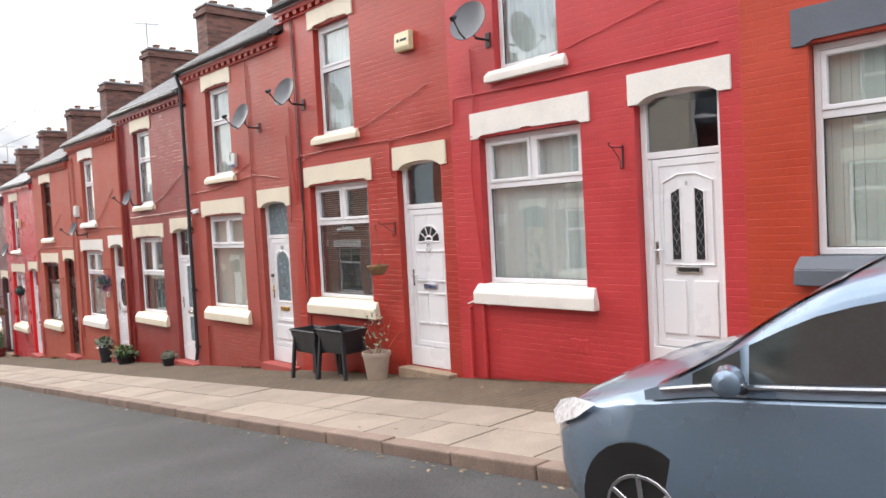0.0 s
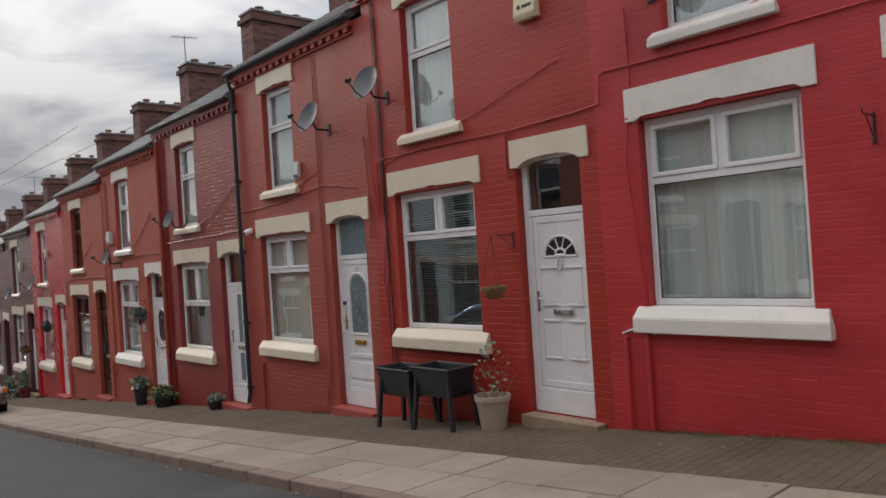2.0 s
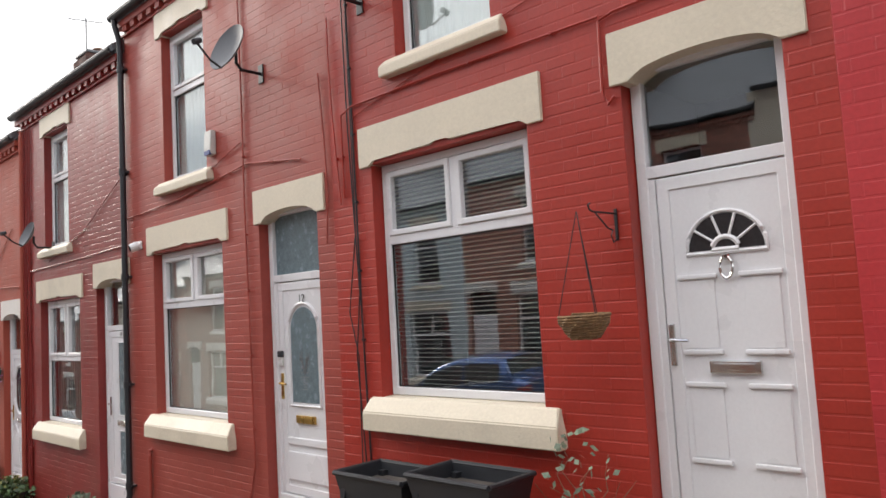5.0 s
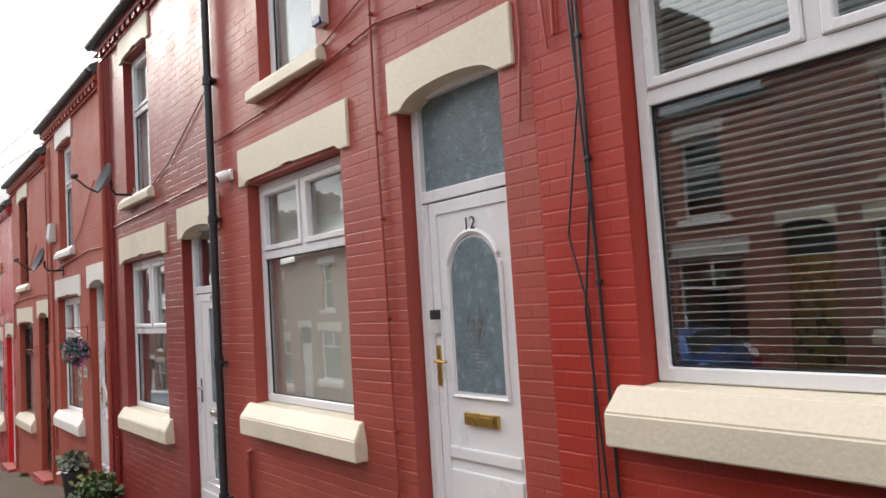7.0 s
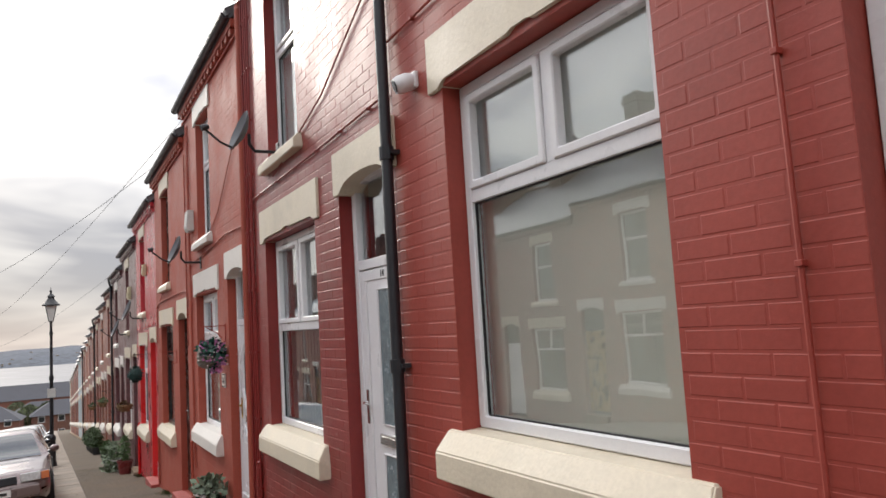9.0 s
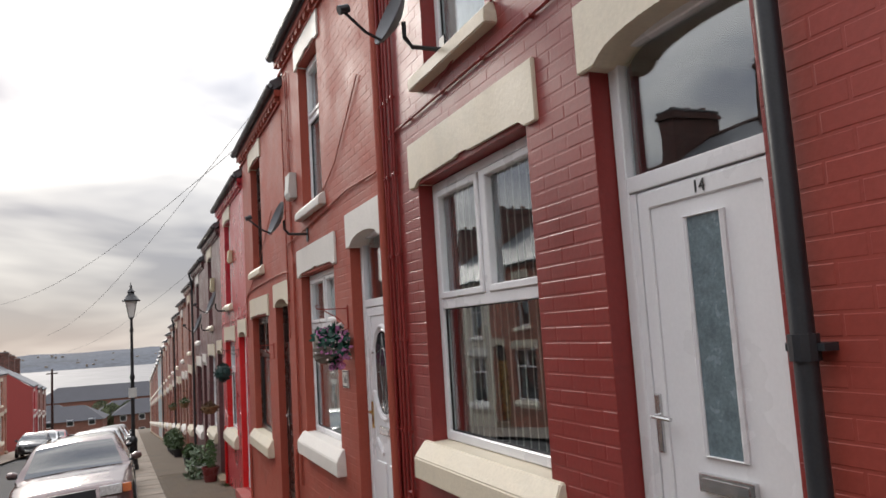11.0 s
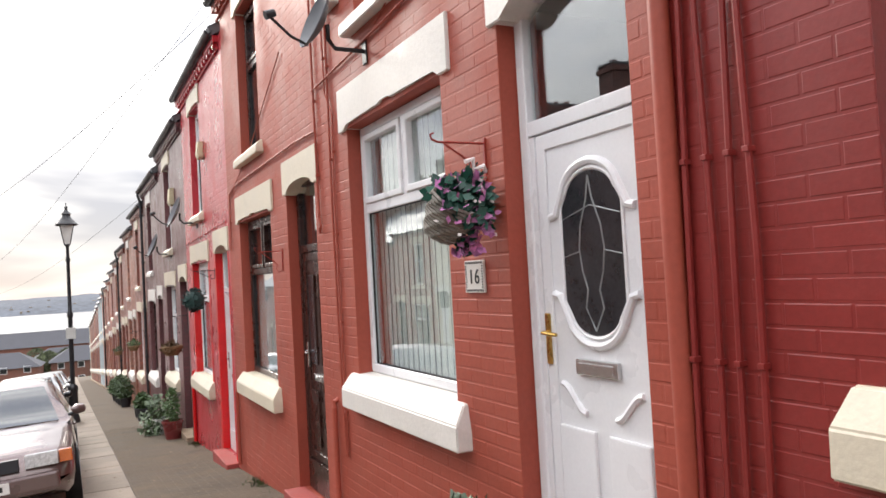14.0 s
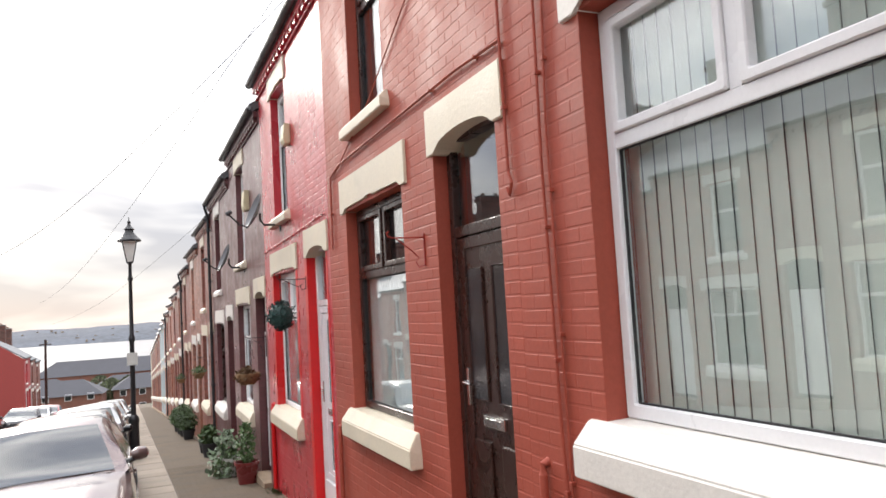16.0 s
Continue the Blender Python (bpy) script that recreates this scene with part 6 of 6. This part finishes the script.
def park(x, y, rz, shape, paint_, label, roll=-3.4, dz=-0.05):
    return car(slope_m(x, y, dz, rz, roll if abs(rz) < 90 else -roll), shape, paint_, label)


P_BLUE = carpaint("blue_grey_car_paint", (0.17, 0.24, 0.32))
P_MAUVE = carpaint("mauve_brown_car_paint", (0.13, 0.085, 0.08))
P_BLACK = carpaint("black_car_paint", (0.012, 0.013, 0.016))
P_SILVER = carpaint("silver_car_paint", (0.42, 0.42, 0.42))
P_NAVY = carpaint("bright_blue_car_paint", (0.02, 0.09, 0.30))
P_RED = carpaint("red_car_paint", (0.25, 0.02, 0.025))
P_WHITE = carpaint("white_car_paint", (0.7, 0.7, 0.7))
park(3.60, 2.54 - 1.975, 0, "hatch", P_BLUE, "blue-grey hatchback parked with two wheels on the kerb")
park(3.75, 25.6 + 2.42, 180, "saloon", P_MAUVE, "mauve-brown saloon parked half on the pavement")
park(3.60, 33.5, 0, "saloon", P_BLACK, "black saloon parked half on the pavement")
park(3.60, 40.5, 0, "hatch", P_SILVER, "silver hatchback parked half on the pavement")
park(3.60, 46.5, 180, "hatch", P_BLACK, "black hatchback parked half on the pavement")
park(3.60, 53.0, 0, "saloon", P_SILVER, "silver saloon parked half on the pavement")
park(3.60, 60.0, 0, "hatch", P_BLACK, "black hatchback parked half on the pavement")
park(-1.2, 16.5, 0, "hatch", P_NAVY, "bright blue hatchback parked across the street", roll=3.4)
park(-1.2, 74.0, 180, "hatch", P_WHITE, "white hatchback parked across the street", roll=3.4)
park(-1.2, 81.0, 180, "hatch", P_RED, "red hatchback parked across the street", roll=3.4)
park(-1.2, 67.0, 180, "hatch", P_BLACK, "dark hatchback parked across the street", roll=3.4)

# ---- roofs: aerials ----
def aerial(x, y, z, hgt, label):
    e = empty("tv_aerial", Matrix.Translation((x, y, z)), label, "aerial", "aerials")
    part("mast", tube(bmesh.new(), [(0, 0, -0.5), (0, 0, hgt)], 0.016, 6), M_LEAD, e)
    part("boom", tube(bmesh.new(), [(-0.35, 0.1, hgt - 0.05), (0.35, -0.1, hgt - 0.05)], 0.010, 5), M_LEAD, e)
    for i in range(8):
        part("element", tube(bmesh.new(), [(-0.33 + i * 0.09, 0.1 - 0.028 * i - 0.18, hgt - 0.05), (-0.33 + i * 0.09, 0.1 - 0.028 * i + 0.18, hgt - 0.05)], 0.005, 4), M_LEAD, e)
    return e


aerial(FACE + 2.6, seam(5), head(5) + 6.3, 1.0, "thin metal television aerial on a chimney")
aerial(FACE + 3.0, seam(10), head(10) + 6.3, 1.1, "thin metal television aerial on a chimney")
aerial(FACE + 3.0, seam(14), head(14) + 6.3, 1.3, "thin metal television aerial on a chimney")

# ---- foot of the hill, river, far shore ----
RIVER = ground_z(300) - 25.0
wm_ = mat("pale_river_water", (0.20, 0.195, 0.195), 0.6, vary=0.08, scale=0.02, fine=0.3, bump=0.3)
v = bmesh.new()
v.faces.new([v.verts.new(p) for p in ((-2500, 425, RIVER), (2500, 425, RIVER), (2500, 2150, RIVER), (-2500, 2150, RIVER))])
tagged(part("water", v, wm_), "broad pale river under an overcast sky", "river", kind="structure")
bank = bmesh.new()
box(bank, -700, 700, 424, 430, RIVER - 3, ground_z(300) - 0.3)
tagged(part("river_wall", bank, M_KERB), "stone river wall", "wall", kind="structure")
# distance haze is painted into the woods' colour as a blue-grey tint
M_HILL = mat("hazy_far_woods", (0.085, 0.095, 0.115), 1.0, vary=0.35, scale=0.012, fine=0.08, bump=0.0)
v = bmesh.new()
rows = []
for j in range(7):
    rows.append([])
    for i in range(161):
        x_ = -2400 + i * 30
        t = j / 6
        hgt = 46 + 16 * noise.noise(Vector((x_ * 0.0016, 3.1, 0))) + 7 * noise.noise(Vector((x_ * 0.01, 1.0, 0)))
        rows[-1].append(v.verts.new((x_, 2140 + 420 * t, RIVER - 2 + hgt * math.sin(t * 1.57) ** 0.8 + (3.0 * noise.noise(Vector((x_ * 0.05, j * 2.0, 0))) if j else 0))))
for a, c in zip(rows, rows[1:]):
    for i in range(160):
        v.faces.new((a[i], a[i + 1], c[i + 1], c[i]))
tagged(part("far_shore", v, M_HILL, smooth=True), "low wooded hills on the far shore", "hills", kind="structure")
rf = random.Random(4)
tw = bmesh.new()
for _ in range(60):
    x_, t = rf.uniform(-700, 500), rf.random()
    z_ = RIVER + 2 + 34 * t
    y_ = 2150 + 250 * t
    w_ = rf.uniform(3, 9)
    box(tw, x_, x_ + w_, y_ - 12, y_, z_, z_ + rf.uniform(3, 6))
tagged(part("far_town", tw, M_FLAG), "pale far houses along the opposite shore", "town", kind="stuff")


M_LOWA = brick_mat("dark_brown_brick", (0.15, 0.060, 0.042), (0.12, 0.08, 0.06), 0.8, 0.25)
M_LOWB = brick_mat("dull_red_brick", (0.19, 0.070, 0.048), (0.14, 0.09, 0.07), 0.8, 0.25)


def low_house(x, y, w, d, hgt, rz, wall_m):
    z = ground_z(y) - 1.8
    e = empty("brick_house", pose(x, y, z, 0, 0, rz), "low brick house with a grey hipped roof", "house", "houses at the foot of the hill")
    part("wall", bx(-w / 2, w / 2, -d / 2, d / 2, -2, hgt), wall_m, e)
    bm = bmesh.new()
    o = 0.4
    lo = [bm.verts.new(p) for p in ((-w / 2 - o, -d / 2 - o, hgt), (w / 2 + o, -d / 2 - o, hgt), (w / 2 + o, d / 2 + o, hgt), (-w / 2 - o, d / 2 + o, hgt))]
    r1_, r2_ = bm.verts.new((-w / 2 + d * 0.45, 0, hgt + d * 0.33)), bm.verts.new((w / 2 - d * 0.45, 0, hgt + d * 0.33))
    for q in ((lo[0], lo[1], r2_, r1_), (lo[1], lo[2], r2_), (lo[2], lo[3], r1_, r2_), (lo[3], lo[0], r1_), (lo[3], lo[2], lo[1], lo[0])):
        bm.faces.new(q)
    part("roof", bm, M_FARROOF, e)
    n = int(w / 3.2)
    for i in range(n):
        u = -w / 2 + (i + 0.5) * w / n
        for z_ in ((1.0,) if hgt < 4 else (1.0, 3.7)):
            wi = part("window", bx(u - 0.6, u + 0.6, -d / 2 - 0.03, -d / 2 + 0.05, z_, z_ + 1.2), M_UPVC, e)
            part("pane", bx(u - 0.52, u + 0.52, -d / 2 - 0.036, -d / 2, z_ + 0.08, z_ + 1.12), M_DGLASS, wi)
    return e


for i, (x_, y_, w_, d_, h_, r_) in enumerate(((-26, 178, 16, 8, 5.2, 5), (-8, 176, 15, 8, 4.6, -4), (8, 182, 14, 8, 5.0, 0), (-42, 190, 18, 9, 5.2, 8), (-18, 205, 22, 9, 5.5, 0), (6, 212, 20, 9, 5.5, 3), (26, 195, 18, 9, 5.2, 0), (-58, 215, 22, 9, 5.5, 0), (-30, 240, 34, 11, 5.5, -2), (12, 248, 34, 11, 5.5, 2), (-60, 300, 60, 14, 8.0, 1), (10, 296, 70, 14, 9.0, -1), (60, 280, 40, 14, 8.0, 0))):
    low_house(x_, y_, w_, d_, h_, r_, (M_LOWA, M_LOWB)[i % 2])
M_CROWN = mat("autumn_tree_leaf", (0.060, 0.072, 0.032), 0.8, vary=0.4, scale=0.6, bump=0, object_vary=0.4)
for i, (x_, y_, s_) in enumerate(((0.5, 186, 3.0), (4.0, 200, 3.4), (-14, 192, 2.6), (-34, 200, 3.5), (-3, 225, 4), (20, 220, 4), (-50, 230, 4), (11, 240, 4))):
    e = empty("tree", Matrix.Translation((x_, y_, ground_z(y_) - 0.35)), "dark bushy tree at the foot of the hill", "tree", "trees")
    part("trunk", tube(bmesh.new(), [(0, 0, 0), (0.1, 0, s_), (0.0, 0.1, s_ * 1.8)], [0.22, 0.16, 0.06], 7), M_WICKER, e)
    leafcloud("crown", e, 2200, 0, 0, s_ * 0.95, s_ * 0.85, s_ * 0.9, M_CROWN, 0.4, 90 + i)
pl = empty("telegraph_pole", Matrix.Translation((-2.7, 96.0, ground_z(96) - 0.3)), "tall dark wooden telegraph pole", "pole")
part("pole", tube(bmesh.new(), [(0, 0, 0), (0, 0, 7.6)], [0.14, 0.10], 10), M_BROWNFR, pl)
part("crossbar", bx(-0.5, 0.5, -0.05, 0.05, 7.1, 7.2), M_BROWNFR, pl)
for k in range(3):
    y0 = 95.0 + k * PITCH
    m = pose(FARFACE, y0 + PITCH, ground_z(y0 + PITCH) + 3.05, 0, 0, 180)
    h, w_ = house(30, m, M_RED8 if k == 0 else M_FARB, M_WHITEST, dict(far_side=True, group="terrace across the street", label="red painted end-of-terrace house with a gable"))
    chimney(m, h)
    if k == 0:
        part("gable_wall", prism(bmesh.new(), [(0.0, W_LOW), (0.0, W_TOP), (RUN - 0.2, EAVE + RISE), (7.9, W_TOP), (7.9, W_LOW)], 1, PITCH, PITCH + 0.15), mat("dull_red_render", (0.30, 0.05, 0.045), 0.7), h)
for i, (ya, yb_, za, zb_, xa, xb) in enumerate(((30, 95, 6.6, 2.0, 8.0, -3.0), (48, 110, 5.2, 0.0, 9.0, -4.0), (26, 70, 6.2, 3.6, 9.0, -4.1))):
    pts = [(xa + (xb - xa) * t, ya + (yb_ - ya) * t, za + (zb_ - za) * t - 1.2 * math.sin(3.1416 * t)) for t in [q / 12 for q in range(13)]]
    tagged(part("overhead_wire", tube(bmesh.new(), pts, 0.008, 5), M_BLACKPL), "thin overhead wire slung across the street", "wire", "overhead wires")

# ---- pieces of walls and pavements ----
NEAR = {0: (-2.2, -0.9), 1: (-2.2, -0.6), 2: (-2.2, 0.1), 3: (-2.2, 0.1), 4: (-2.2, 0.1), 5: (-2.2, 0.1), 6: None, -1: None}
for k, n in NEAR.items():
    brickwork(walls[k], HOUSES[k][0], -3.2, n, -OFFS.get(k, 0.12), seam(k + 1) - seam(k) - OFFS.get(k + 1, 0.12), win=win_of(k), rough=0.6 if k > 0 else 0.4)


# small blocks of the strip along the fronts
pb = bmesh.new()
rb_ = random.Random(5)
y = 1.5
while y < 36:
    x, i = FLAG_END + 0.02 - (0.11 if int(y * 9) % 2 else 0), 0
    while x < FACE - 0.01:
        a, c_ = max(FLAG_END + 0.015, x), min(x + 0.216, FACE - 0.004)
        if c_ - a > 0.04:
            z = ground_z(y) + rb_.uniform(0.0, 0.0015)
            fl = FALL * 0.1
            lo = [pb.verts.new(p) for p in ((a, y, z - 0.004), (c_, y, z - 0.004), (c_, y + 0.104, z - fl - 0.004), (a, y + 0.104, z - fl - 0.004))]
            hi = [pb.verts.new(p) for p in ((a + 0.009, y + 0.009, z + 0.0012), (c_ - 0.006, y + 0.006, z + 0.0012), (c_ - 0.006, y + 0.098, z - fl + 0.0012), (a + 0.006, y + 0.098, z - fl + 0.0012))]
            pb.faces.new(hi)
            for q in range(4):
                pb.faces.new((lo[q], lo[(q + 1) % 4], hi[(q + 1) % 4], hi[q]))
        x += 0.222
    y += 0.11
part("paving_blocks", pb, M_STRIP, strip)["kind"] = "stuff"
